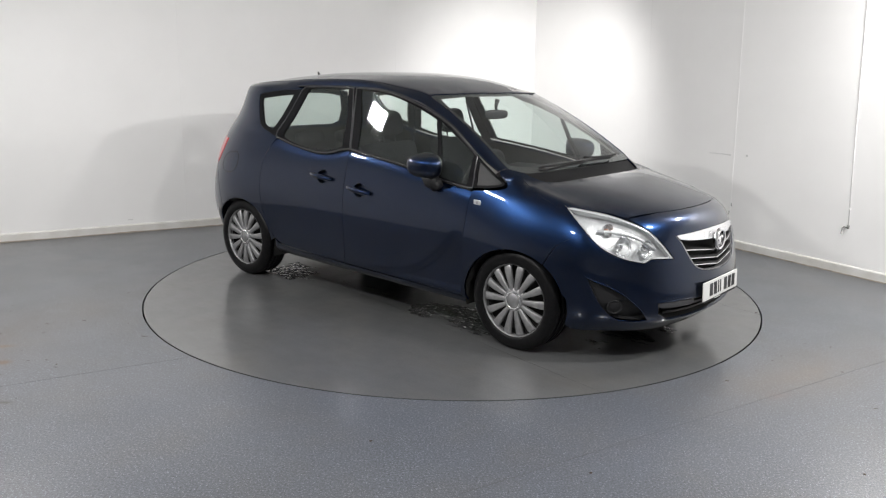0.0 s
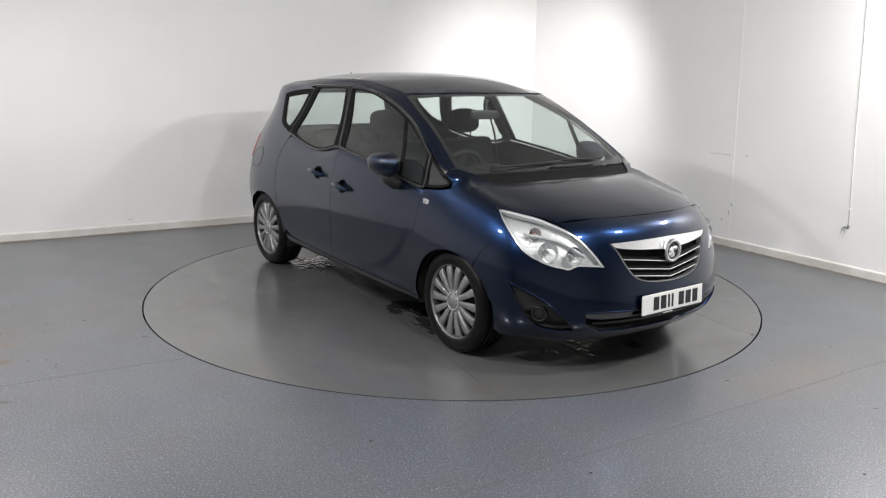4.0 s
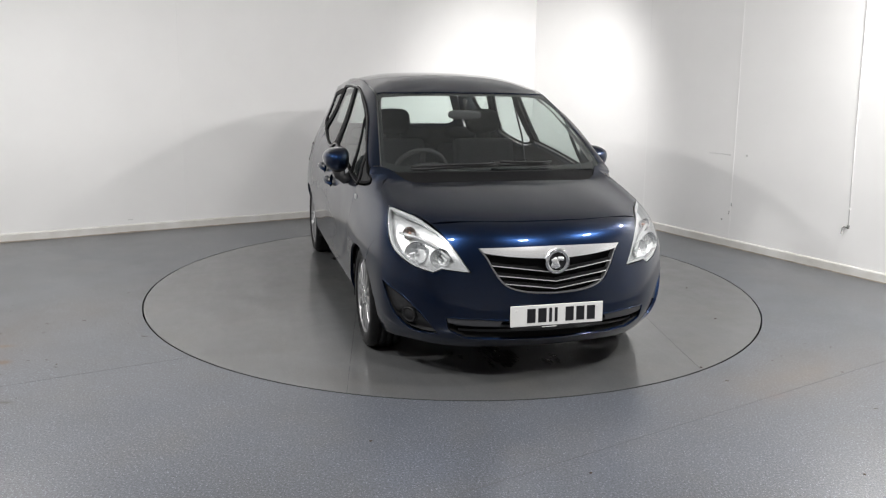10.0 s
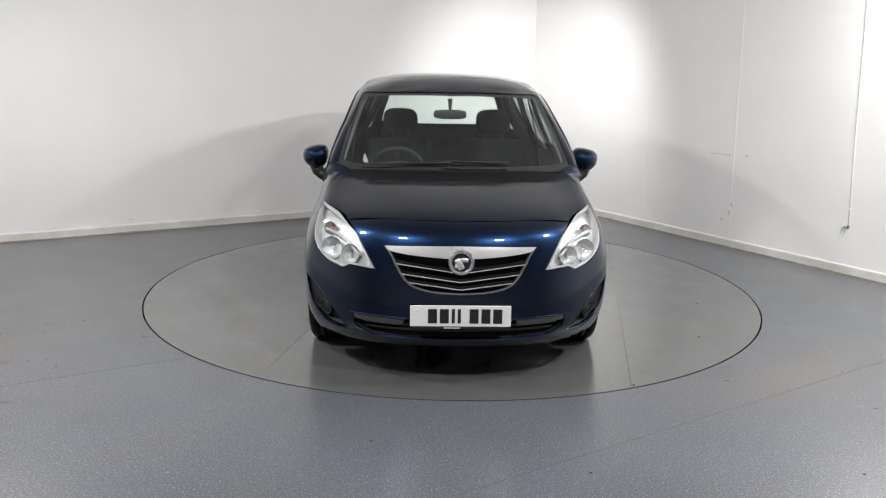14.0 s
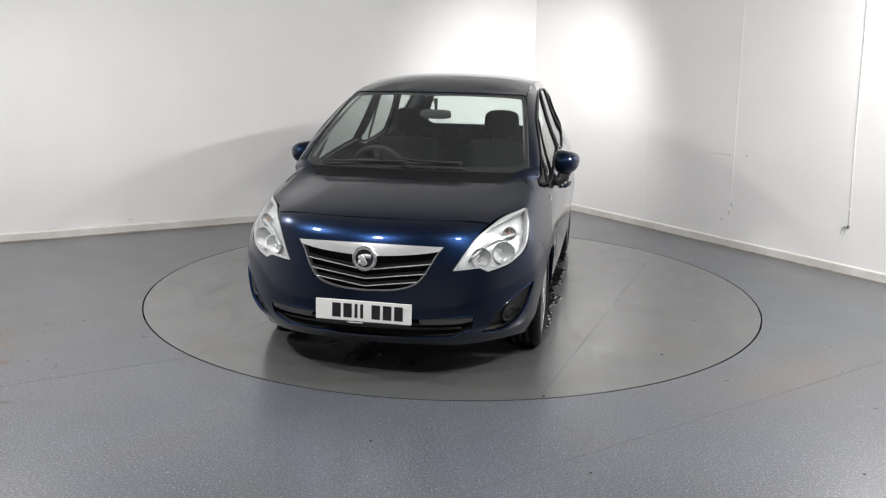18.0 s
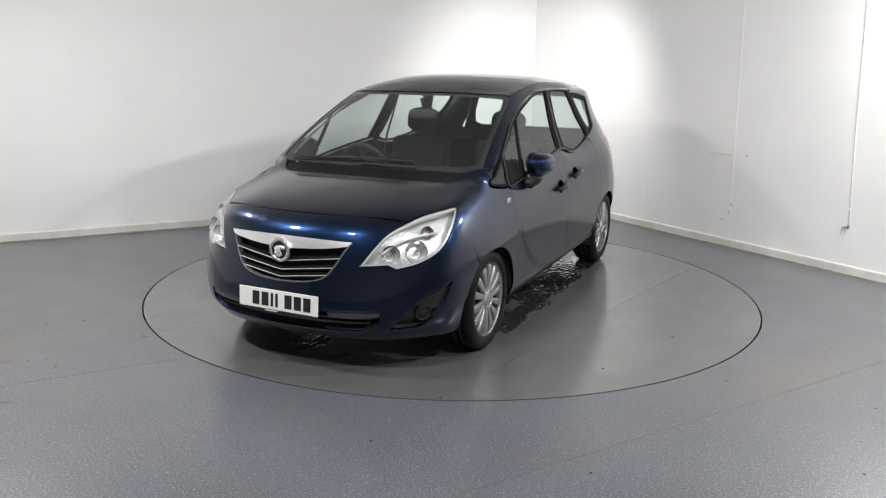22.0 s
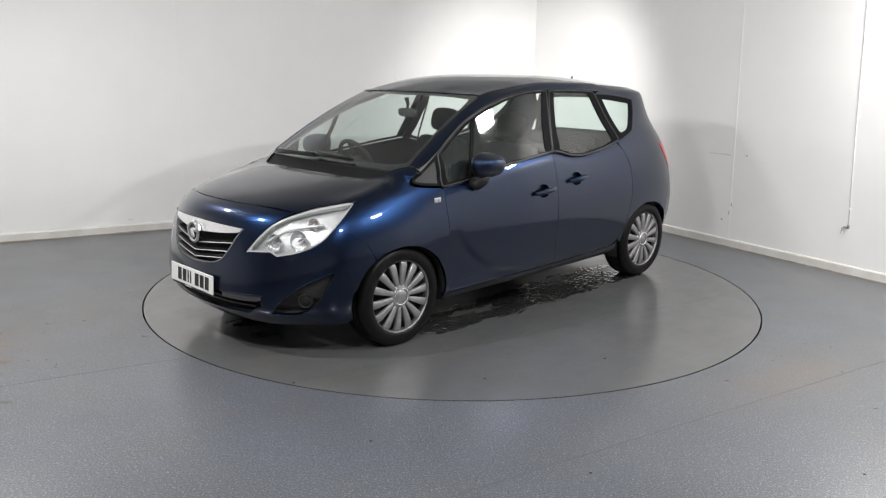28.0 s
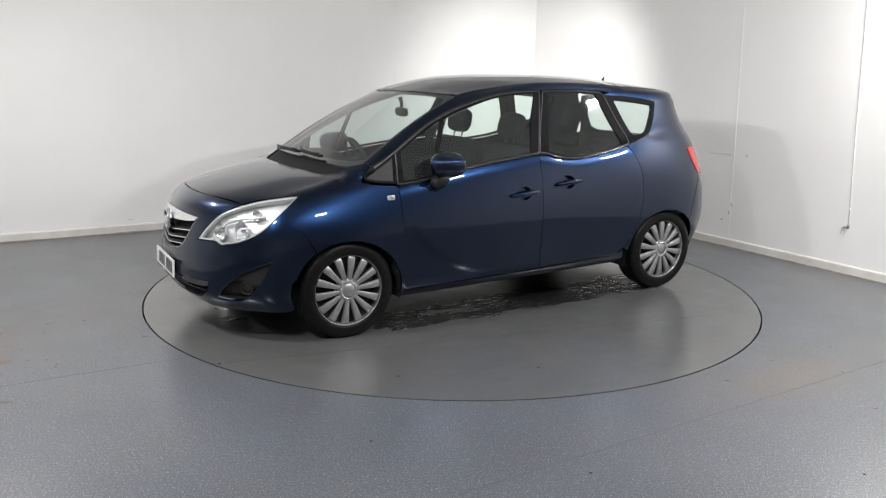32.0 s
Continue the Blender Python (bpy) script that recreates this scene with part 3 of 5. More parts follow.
def panel(kind, outline, holes=(), gap=0.0016, lift=0.0, rim=0.014, step=0.045, edge=0.022, relief=None, even=0, calm=False):
    """A piece of the skin within an outline: verts, faces and corner normals."""
    loops = [inset(resampled(outline, edge), gap)] + [inset(resampled(h, edge), -gap) for h in holes]
    lo, hi = loops[0].min(0), loops[0].max(0)
    gx, gy = np.meshgrid(np.arange(lo[0] + step / 2, hi[0], step), np.arange(lo[1] + step / 2, hi[1], step))
    pts = np.stack([gx.ravel(), gy.ravel()], 1)
    keep = inside(loops[0], pts)
    for h in loops[1:]:
        keep &= ~inside(h, pts)
    pts = pts[keep]
    rimpts = np.concatenate(loops)
    if len(pts):
        far = np.array([np.min(np.sum((rimpts - p) ** 2, 1)) for p in pts]) > (edge * 0.55) ** 2
        pts = pts[far]
    edges, base = [], 0
    for l in loops:
        n = len(l)
        edges += [(base + i, base + (i + 1) % n) for i in range(n)]
        base += n
    v2, _, tris, ov, _, _ = delaunay_2d_cdt([Vector(p) for p in np.concatenate([rimpts, pts])], edges, [], 0, 1e-6)
    v2 = [np.array(v) for v in v2]
    cen = np.array([(v2[t[0]] + v2[t[1]] + v2[t[2]]) / 3 for t in tris])
    ok = inside(loops[0], cen)
    for h in loops[1:]:
        ok &= ~inside(h, cen)
    tris = [t for t, k in zip(tris, ok) if k]
    used = sorted({i for t in tris for i in t})
    index = {i: k for k, i in enumerate(used)}
    tris = [tuple(index[i] for i in t) for t in tris]
    verts, normals = [], []
    for i in used:
        at, n = strike(kind, *v2[i])
        extra = relief(at.x, at.y, at.z) if relief else 0.0
        verts.append(at + n * (lift + extra))
        if relief:
            # lean the normal by the slope of the relief
            gx = (relief(at.x + .004, at.y, at.z) - relief(at.x - .004, at.y, at.z)) / .008
            gz = (relief(at.x, at.y, at.z + .004) - relief(at.x, at.y, at.z - .004)) / .008
            n = (n - Vector((gx, 0, gz))).normalized()
        normals.append(n)
    if calm:
        # one steady curvature over the whole pane
        q = np.array([v2[i] for i in used])
        q = q - q.mean(0)
        form = np.stack([np.ones(len(q)), q[:, 0], q[:, 1]] + ([q[:, 0] * q[:, 1], q[:, 0] ** 2, q[:, 1] ** 2] if kind == "top" else []), 1)
        fit = np.linalg.lstsq(form, np.array(normals), rcond=None)[0]
        normals = [Vector(n).normalized() for n in form @ fit]
    if tris:
        if sum(((verts[t[1]] - verts[t[0]]).cross(verts[t[2]] - verts[t[0]])).dot(normals[t[0]]) for t in tris) < 0:
            tris = [t[::-1] for t in tris]
    count = {}
    for t in tris:
        for e in ((t[0], t[1]), (t[1], t[2]), (t[2], t[0])):
            count[e] = 1
    if even:
        near, fixed = {}, {i for e in count if e[::-1] not in count for i in e}
        for a, b in count:
            near.setdefault(a, set()).add(b)
            near.setdefault(b, set()).add(a)
        for _ in range(even):
            moved = [v if i in fixed else sum((verts[j] for j in near[i]), Vector()) / len(near[i]) for i, v in enumerate(verts)]
            verts = [Vector((v.x, v.y, v.z * 0.4 + m.z * 0.6)) for v, m in zip(verts, moved)]
        soft = [Vector() for _ in verts]
        for t in tris:
            n = (verts[t[1]] - verts[t[0]]).cross(verts[t[2]] - verts[t[0]])
            for i in t:
                soft[i] += n
        normals = [normals[i] if i in fixed else soft[i].normalized() for i in range(len(verts))]
    faces, corner = list(tris), [normals[i] for t in tris for i in t]
    if rim:
        low = {}
        for e in [e for e in count if e[::-1] not in count]:
            for i in e:
                if i not in low:
                    low[i] = len(verts)
                    verts.append(verts[i] - normals[i] * rim)
            q = (e[1], e[0], low[e[0]], low[e[1]])
            n = (verts[q[1]] - verts[q[0]]).cross(verts[q[2]] - verts[q[1]])
            n = n.normalized() if n.length > 1e-12 else normals[e[0]]
            faces.append(q)
            corner += [n] * 4
    return verts, faces, corner


def panel_mesh(name, shape, mat, mirror=False):
    verts, faces, corner = shape
    if mirror:
        verts = [Vector((v.x, -v.y, v.z)) for v in verts]
        out, k = [], 0
        for f in faces:
            c = corner[k:k + len(f)]
            out += [Vector((n.x, -n.y, n.z)) for n in c[::-1]]
            k += len(f)
        faces, corner = [f[::-1] for f in faces], out
    me = bpy.data.meshes.new(name)
    me.from_pydata([tuple(v) for v in verts], [], faces)
    me.materials.append(mat)
    for p in me.polygons:
        p.use_smooth = True
    me.normals_split_custom_set([tuple(n) for n in corner])
    return me


def both(name, kind, outline, mat, parent, label="", **how):
    """The same panel on the car's left and right."""
    shape = panel(kind, outline, **how)
    parents = parent if isinstance(parent, (list, tuple)) else (parent, parent)
    return [part(name, panel_mesh(name, shape, mat, i == 1), mat, parents[i], label) for i in (0, 1)]


def one(name, kind, outline, mat, parent, label="", **how):
    return part(name, panel_mesh(name, panel(kind, outline, **how), mat), mat, parent, label)


def mirrored(half):
    """A closed outline over the centre line from its left half (first and last point on the centre)."""
    half = [tuple(map(float, p)) for p in half]
    return half + [(p[0], -p[1]) for p in half[::-1] if abs(p[1]) > 1e-6]


def mirrored_u(half):
    half = [tuple(map(float, p)) for p in half]
    return half + [(-p[0], p[1]) for p in half[::-1] if abs(p[0]) > 1e-6]


def curve(*pts, per=6):
    return [tuple(p) for p in spline(pts, per)]


def height(x, y):
    return strike("top", x, y)[0].z


def arch(cx, cz, rx, rz, a0, a1, n=26):
    return [(cx + rx * math.cos(radians(a0 + (a1 - a0) * k / n)), cz + rz * math.sin(radians(a0 + (a1 - a0) * k / n))) for k in range(n + 1)]


CAR_Y = -0.0474
car = new("car")
tagged(car, "dark blue metallic five-door compact people carrier, freshly washed and dripping", "car")

# shared lines of the left side, as (along, up)
G1 = curve((.876, .915), (.868, .75), (.858, .576), (.846, .40), (.84, .262))
G2 = curve((-.219, 1.084), (-.224, .90), (-.223, .755), (-.215, .45), (-.212, .296))
G3 = curve((-1.061, 1.117), (-1.118, 1.03), (-1.144, .947), (-1.152, .82), (-1.146, .692), (-1.115, .55), (-1.062, .44), (-.985, .365), (-.88, .325))
BELT_F = curve((.876, .925), (.668, .955), (.359, 1.012), (.10, 1.047), (-.155, 1.077), (-.219, 1.084))
BELT_R = curve((-.219, 1.084), (-.30, 1.078), (-.37, 1.060), (-.45, 1.046), (-.60, 1.043), (-.85, 1.075), (-1.061, 1.117))
A_LINE = curve((.862, 1.143), (.727, 1.231), (.572, 1.319), (.371, 1.400), (.237, 1.440), (.075, 1.479), (-.10, 1.504), (-.296, 1.513), per=4)
FA, RA = (1.236, .29, .366, .330), (-1.410, .29, .372, .335)
HOOD_GAP = curve((1.497, .772), (1.40, .772), (1.30, .758), (1.22, .728), (1.12, .665))
SCREEN_EDGE = [(1.060, .725), (.868, .696), (.656, .665), (.50, .642), (.340, .618)]
ROOF_SEAM = curve((.340, .618), (.17, .617), (-.05, .611), (-.40, .606), (-.85, .598), (-1.22, .578), (-1.52, .545), (-1.69, .48))


def up_of(line):
    """The line given in plan, seen from the side."""
    return [(x, height(x, y)) for x, y in line]



def evenly(points, n):
    """The line through the points, cut in n even steps."""
    p = np.array([tuple(q) for q in points])
    d = np.concatenate([[0], np.cumsum(np.linalg.norm(np.diff(p, axis=0), axis=1))])
    return np.stack([np.interp(np.linspace(0, d[-1], n), d, p[:, k]) for k in range(3)], 1)


def strip(name, low, top, mat, lift=0.0, rim=.012, n=110, label="", rows=7, parent=None):
    """A long piece of skin between a line seen from the side and a line seen from above."""
    a = evenly([strike("side", *p)[0] for p in low], n)
    b = evenly([strike("top", *p)[0] for p in top], n)
    verts, normals, faces, corner = [], [], [], []
    for i in range(n):
        for k in range(rows):
            at, _, f, _ = TREE.find_nearest(Vector(a[i] + (b[i] - a[i]) * k / (rows - 1)))
            w = poly_3d_calc([SKIN_V[j] for j in SKIN_F[f]], at)
            nn = sum((SKIN_N[j] * c for j, c in zip(SKIN_F[f], w)), Vector()).normalized()
            verts.append(at + nn * lift)
            normals.append(nn)
    for i in range(n - 1):
        for k in range(rows - 1):
            q = (i * rows + k, i * rows + k + 1, (i + 1) * rows + k + 1, (i + 1) * rows + k)
            m = (verts[q[1]] - verts[q[0]]).cross(verts[q[2]] - verts[q[1]])
            q = q if m.dot(normals[q[0]]) > 0 else q[::-1]
            faces.append(q)
            corner += [normals[j] for j in q]
    if rim:
        for k in (0, rows - 1):
            base = len(verts)
            verts += [verts[i * rows + k] - normals[i * rows + k] * rim for i in range(n)]
            for i in range(n - 1):
                q = (i * rows + k, (i + 1) * rows + k, base + i + 1, base + i)
                m = (verts[q[1]] - verts[q[0]]).cross(verts[q[2]] - verts[q[1]])
                faces.append(q)
                corner += [m.normalized() if m.length > 1e-12 else normals[i * rows + k]] * 4
    shape = (verts, faces, corner)
    return [part(name, panel_mesh(name, shape, mat, i == 1), mat, parent or car, label) for i in (0, 1)]


def door_scoop(x, y, z):
    """The pressed blade low on the front door: the skin falls away behind a curved line."""
    best = 9.0
    for (ax, az), (bx, bz) in zip(SCOOP, SCOOP[1:]):
        t = max(0, min(1, ((x - ax) * (bx - ax) + (z - az) * (bz - az)) / ((bx - ax) ** 2 + (bz - az) ** 2)))
        d = math.hypot(x - ax - t * (bx - ax), z - az - t * (bz - az))
        side = (bx - ax) * (z - az) - (bz - az) * (x - ax)
        if d < abs(best):
            best = d if side < 0 else -d
    def ease(k):
        k = max(0.0, min(1.0, k))
        return k * k * (3 - 2 * k)

    if best < 0:
        return -0.012 * ease(-best / 0.055) * ease((0.76 - z) / 0.34) * ease((x + .12) / .50) * ease((z - .27) / .06)
    return 0.0


def shoulder(x, y, z):
    """The rounded shoulder just below the windows."""
    line = BELT_F if x > -.219 else BELT_R
    d = np.interp(-x, [-p[0] for p in line], [p[1] for p in line]) - z
    return -.010 * max(0.0, min(1.0, 1 - d / .065)) ** 2


def front_door_form(x, y, z):
    return door_scoop(x, y, z) + shoulder(x, y, z)


SCOOP = curve((.765, .78), (.735, .64), (.60, .495), (.40, .385), (.10, .33), (-.21, .318))


def cup(cx, cz):
    return [(cx + .064 * math.cos(a * math.tau / 16), cz + .046 * math.sin(a * math.tau / 16)) for a in range(16)]


CUP_F, CUP_R = cup(-.062, .832), cup(-.447, .888)


def window_trim(doors, outline):
    """The rubber and metal bead that runs round a window frame."""
    pts = [strike("side", *p) for p in inset(resampled(outline, .03), .006)]
    for i, d in enumerate((1, -1)):
        bm = tube([(p.x + n.x * .003, (p.y + n.y * .003) * d, p.z + n.z * .003) for p, n in pts], .0045, 6, True)
        part("window_trim", bm, TRIMBEAD, doors[i], "dark satin bead round the window", smooth=True)


def body_shell():
    fender = up_of(HOOD_GAP) + [(1.060, height(1.060, .725)), (1.040, 1.060)] \
        + curve((1.045, 1.045), (1.107, .978), (1.085, .953), (.98, .938), (.90, .932), (.876, .915)) + G1[1:] \
        + [(.845, .235)] + arch(*FA, 190, 56, 30) + curve((1.50, .665), (1.545, .706), (1.60, .735), (1.66, .775), per=3) \
        + curve((1.66, .78), (1.553, .862), (1.497, .902), per=3)[:-1]
    both("front_wing", "side", fender, PAINT, car, gap=.0016)
    fd = both("front_door", "side", BELT_F[:-1] + G2 + curve((-.212, .296), (.30, .28), (.84, .262))[1:] + G1[::-1][1:], PAINT, car,
              relief=front_door_form, step=0.014, holes=[CUP_F])
    rd = both("rear_door", "side", BELT_R[:-1] + G3 + curve((-.88, .325), (-.55, .308), (-.212, .296))[1:] + G2[::-1][1:], PAINT, car, holes=[CUP_R], relief=shoulder, step=.02)
    both("handle_cup", "side", CUP_F, PAINT, fd, gap=-.001, lift=-.034, rim=-.034, step=.02, edge=.012)
    both("handle_cup", "side", CUP_R, PAINT, rd, gap=-.001, lift=-.034, rim=-.034, step=.02, edge=.012)
    for door, (x0, z0, x1, z1) in ((fd, (.045, .818, -.175, .840)), (rd, (-.345, .874, -.565, .896))):
        rows = []
        for k in range(13):
            t = k / 12
            at, n = strike("side", x0 + (x1 - x0) * t, z0 + (z1 - z0) * t)
            rows.append(at + n * (0.010 + 0.030 * math.sin(math.pi * t) ** 0.55))
        for i, s in enumerate((1, -1)):
            bm = tube([(p.x, p.y * s, p.z) for p in rows], [0.012 + 0.007 * math.sin(math.pi * k / 12) for k in range(13)], 10)
            part("door_handle", bm, PAINT, door[i], smooth=True)
    sill = [(.84, .258)] + curve((.84, .258), (.30, .276), (-.212, .292), (-.88, .321), (-.985, .361), per=5)[1:] \
        + [(-1.0, .30), (-.985, .25), (-.4, .235), (.3, .222), (.86, .212)]
    both("sill", "side", sill, PAINT, car)
    rail_low = curve((1.036, 1.052), (.955, 1.091), (.862, 1.147), per=4)[:-1] + [(x, z + .003) for x, z in A_LINE] + [(-.40, 1.518), (-.886, 1.511), (-1.0, 1.502)]
    rail_top = curve(*SCREEN_EDGE)[:-1] + [p for p in ROOF_SEAM if p[0] > -.99] + [(-1.0, .591)]
    strip("roof_rail", rail_low, [(x, y + .002) for x, y in rail_top], PAINT)
    quarter_window = curve((-.968, 1.478), (-1.10, 1.475), (-1.30, 1.455), (-1.415, 1.437), (-1.440, 1.415), (-1.40, 1.32), (-1.31, 1.215),
                           (-1.25, 1.180), (-1.17, 1.158), (-1.115, 1.150), (-1.045, 1.30), (-.968, 1.478), per=4)[:-1]
    outline = [p for p in up_of(ROOF_SEAM) if p[0] < -1.0]
    outline = [(-1.0, height(-1.0, .59))] + outline + curve((-1.70, 1.44), (-1.74, 1.35), (-1.795, 1.20), (-1.818, 1.075)) \
        + [(-1.735, 1.07), (-1.75, 1.0), (-1.80, .90), (-1.80, .88), (-1.72, .70)] + arch(*RA, 136, 8, 30) \
        + [(-.995, .365)] + G3[::-1][2:] + [(-1.082, 1.13), (-.93, 1.485), (-.99, 1.50)]
    quarter = both("rear_wing", "side", outline, PAINT, car, holes=[quarter_window])
    both("pillar_cover", "side", [(-.930, 1.482), (-.978, 1.479), (-1.060, 1.315), (-1.130, 1.160), (-1.125, 1.140), (-1.076, 1.126)], FRAMEBLACK, car, "black cover between the side windows",
         gap=0, lift=.0022, rim=.006, step=.02)
    both("quarter_window_frame", "side", [tuple(p) for p in inset(resampled(quarter_window, .02), -.004)], FRAMEBLACK, car, "black window frame",
         holes=[[tuple(p) for p in inset(resampled(quarter_window, .02), .032)]], gap=0, lift=-.003, rim=.02, step=.02)
    both("quarter_window", "side", [tuple(p) for p in inset(resampled(quarter_window, .02), .020)], GLASS, car, gap=0, lift=-.009, rim=0, calm=True)

    # front door window: a fixed front pane, a bar and the winding pane in a black frame
    outer = [(.888, .938), (.876, 1.134)] + A_LINE[:] + curve((-.335, 1.511), (-.29, 1.30), (-.226, 1.09))[0:] \
        + curve((-.219, 1.088), (-.155, 1.081), (.10, 1.051), (.359, 1.016), (.668, .959), (.888, .930))[1:-1]
    vent = curve((.832, .962), (.72, .972), (.634, .985))[:-1] + [(.629, .990), (.522, 1.318)] + curve((.524, 1.321), (.572, 1.293), (.727, 1.204), (.835, 1.136))[1:]
    pane = curve((.594, .998), (.359, 1.033), (.10, 1.068), (-.15, 1.097))[:-1] + curve((-.157, 1.10), (-.21, 1.30), (-.283, 1.493))[:-1] \
        + curve((-.283, 1.495), (-.10, 1.483), (.075, 1.457), (.237, 1.417), (.371, 1.375), (.487, 1.330))
    both("window_frame", "side", outer, FRAMEBLACK, fd, "black window frame", holes=[vent, pane], lift=.001, step=.02, edge=.015)
    both("window_pane", "side", [tuple(p) for p in inset(resampled(vent, .03), -.004)], GLASS, fd, gap=0, lift=-.007, rim=0, calm=True)
    both("window_pane", "side", [tuple(p) for p in inset(resampled(pane, .03), -.004)], GLASS, fd, gap=0, lift=-.007, rim=0, calm=True)
    window_trim(fd, outer)
    outer = curve((-.226, 1.096), (-.29, 1.30), (-.352, 1.511)) + curve((-.36, 1.513), (-.62, 1.514), (-.886, 1.506))[1:] + [(-.925, 1.482), (-1.082, 1.135)] \
        + curve((-1.061, 1.121), (-.85, 1.079), (-.60, 1.047), (-.45, 1.050), (-.37, 1.064), (-.30, 1.082), (-.24, 1.088))
    pane = curve((-.318, 1.103), (-.36, 1.30), (-.412, 1.496))[:-1] + curve((-.412, 1.498), (-.62, 1.499), (-.828, 1.493))[:-1] + [(-.838, 1.488), (-.858, 1.455), (-.995, 1.146)] \
        + curve((-.99, 1.136), (-.85, 1.098), (-.60, 1.066), (-.46, 1.068), (-.39, 1.083), (-.335, 1.098))
    both("window_frame", "side", outer, FRAMEBLACK, rd, "black window frame", holes=[pane], lift=.001, step=.02, edge=.015)
    both("window_pane", "side", [tuple(p) for p in inset(resampled(pane, .03), -.004)], GLASS, rd, gap=0, lift=-.007, rim=0, calm=True)
    window_trim(rd, outer)
    light = curve((.888, .944), (.98, .950), (1.06, .962), (1.088, .982), (1.045, 1.026), (.95, 1.084), (.876, 1.130), per=4)
    both("quarter_light", "side", light, FRAMEBLACK, car, holes=[[tuple(p) for p in inset(resampled(light, .02), .017)]], lift=.001, step=.02)
    both("quarter_light_pane", "side", [tuple(p) for p in inset(resampled(light, .02), .014)], FOGPLASTIC, car, gap=0, lift=-.005, rim=0, calm=True)

    for door, line in ((fd, BELT_F), (rd, BELT_R)):
        pts = [strike("side", x, z + .004) for x, z in line]
        for i, s in enumerate((1, -1)):
            bm = tube([(p.x + n.x * .001, (p.y + n.y * .001) * s, p.z + n.z * .001) for p, n in pts], .0055, 8)
            part("window_seal", bm, GLOSSBLACK, door[i], smooth=True)
    flap = curve((-1.50, .985), (-1.60, .975), (-1.665, .93), (-1.68, .86), (-1.62, .82), (-1.52, .83), (-1.47, .88), (-1.465, .95), (-1.50, .985), per=4)[:-1]
    rim_line = [strike("side", x, z) for x, z in flap]
    part("fuel_flap_gap", tube([(p.x, -p.y, p.z) for p, n in rim_line], .0022, 5, True), DARK, car)
    # bonnet, scuttle, windscreen and roof
    bonnet = mirrored(curve((1.953, 0), (1.935, .22), (1.885, .41), (1.80, .597)) + curve((1.80, .60), (1.71, .637), (1.62, .695), (1.497, .772))[1:-1]
                      + [(x, y + .008) for x, y in HOOD_GAP] + curve((1.12, .662), (1.17, .640), (1.253, .572), (1.30, .438), (1.325, .22), (1.335, 0))[1:])
    one("bonnet", "top", bonnet, PAINT, car, step=.05, gap=.0004)
    base = curve((1.212, 0), (1.205, .22), (1.184, .434), (1.142, .640), (1.060, .725))
    one("scuttle", "top", mirrored(curve((1.335, 0), (1.325, .22), (1.30, .438), (1.253, .572), (1.17, .640), (1.12, .662), (1.068, .722)) + base[::-1]), SCUTTLE, car,
        "black plastic scuttle panel below the windscreen", lift=-.012)
    top = curve((.340, .618), (.38, .46), (.41, .25), (.425, 0))
    screen = mirrored(base + curve(*SCREEN_EDGE)[1:-1] + top)
    hole = mirrored(curve((1.17, 0), (1.163, .22), (1.142, .42), (1.10, .60), (1.045, .690)) + curve((1.02, .690), (.86, .669), (.656, .639), (.50, .616), (.412, .590))[0:]
                    + curve((.42, .45), (.445, .25), (.46, 0)))
    ws = one("windscreen", "top", screen, SCREEN, car, lift=-.003, rim=0, calm=True)
    one("windscreen_band", "top", screen, GLOSSBLACK, ws, "black ceramic edge band of the windscreen", holes=[hole], lift=-.006, rim=0, gap=0.001)
    one("roof", "top", mirrored(curve((.425, 0), (.41, .25), (.38, .46), (.340, .618)) + ROOF_SEAM[1:] + curve((-1.70, .45), (-1.77, .24), (-1.79, 0))[0:]), PAINT, car, even=14)


body_shell()


# ---------------------------------------------------------------- the car's front
def f3(*pts):
    return [flat("front", p) for p in pts]


def b3(*pts):
    return [flat("back", p) for p in pts]


LAMP_TOP = ((1.492, .774, .903), (1.617, .695, .882), (1.74, .630, .855), (1.88, .555, .800), (1.965, .503, .725), (2.031, .441, .622))
LAMP_LOW = ((2.031, .441, .622), (1.962, .580, .631), (1.938, .622, .609), (1.848, .717, .637), (1.75, .788, .696), (1.66, .808, .778), (1.553, .800, .865), (1.492, .774, .903))
GRILLE = curve(*f3((2.005, .398, .744), (2.033, .362, .695), (2.06, .331, .634), (2.088, .268, .556), (2.113, .159, .522), (2.123, 0, .512)), per=4)
GRILLE = mirrored_u([flat("front", (2.067, 0, .757)), flat("front", (2.053, .20, .753))] + GRILLE)
INTAKE = mirrored_u(f3((2.12, 0, .378), (2.11, .25, .380), (2.07, .42, .386), (2.005, .568, .386), (1.990, .545, .315), (2.02, .462, .267), (2.07, .31, .262), (2.095, 0, .260)))
FOG = curve(*f3((1.70, .842, .530), (1.845, .748, .460), (1.93, .66, .370), (1.968, .588, .280)), per=4)[:-1] \
    + curve(*f3((1.968, .588, .278), (1.90, .66, .270), (1.835, .735, .292), (1.77, .80, .378), (1.70, .842, .530)), per=4)[:-1]


def shrunk(outline, by, step=.02):
    return [tuple(p) for p in inset(resampled(outline, step), by)]


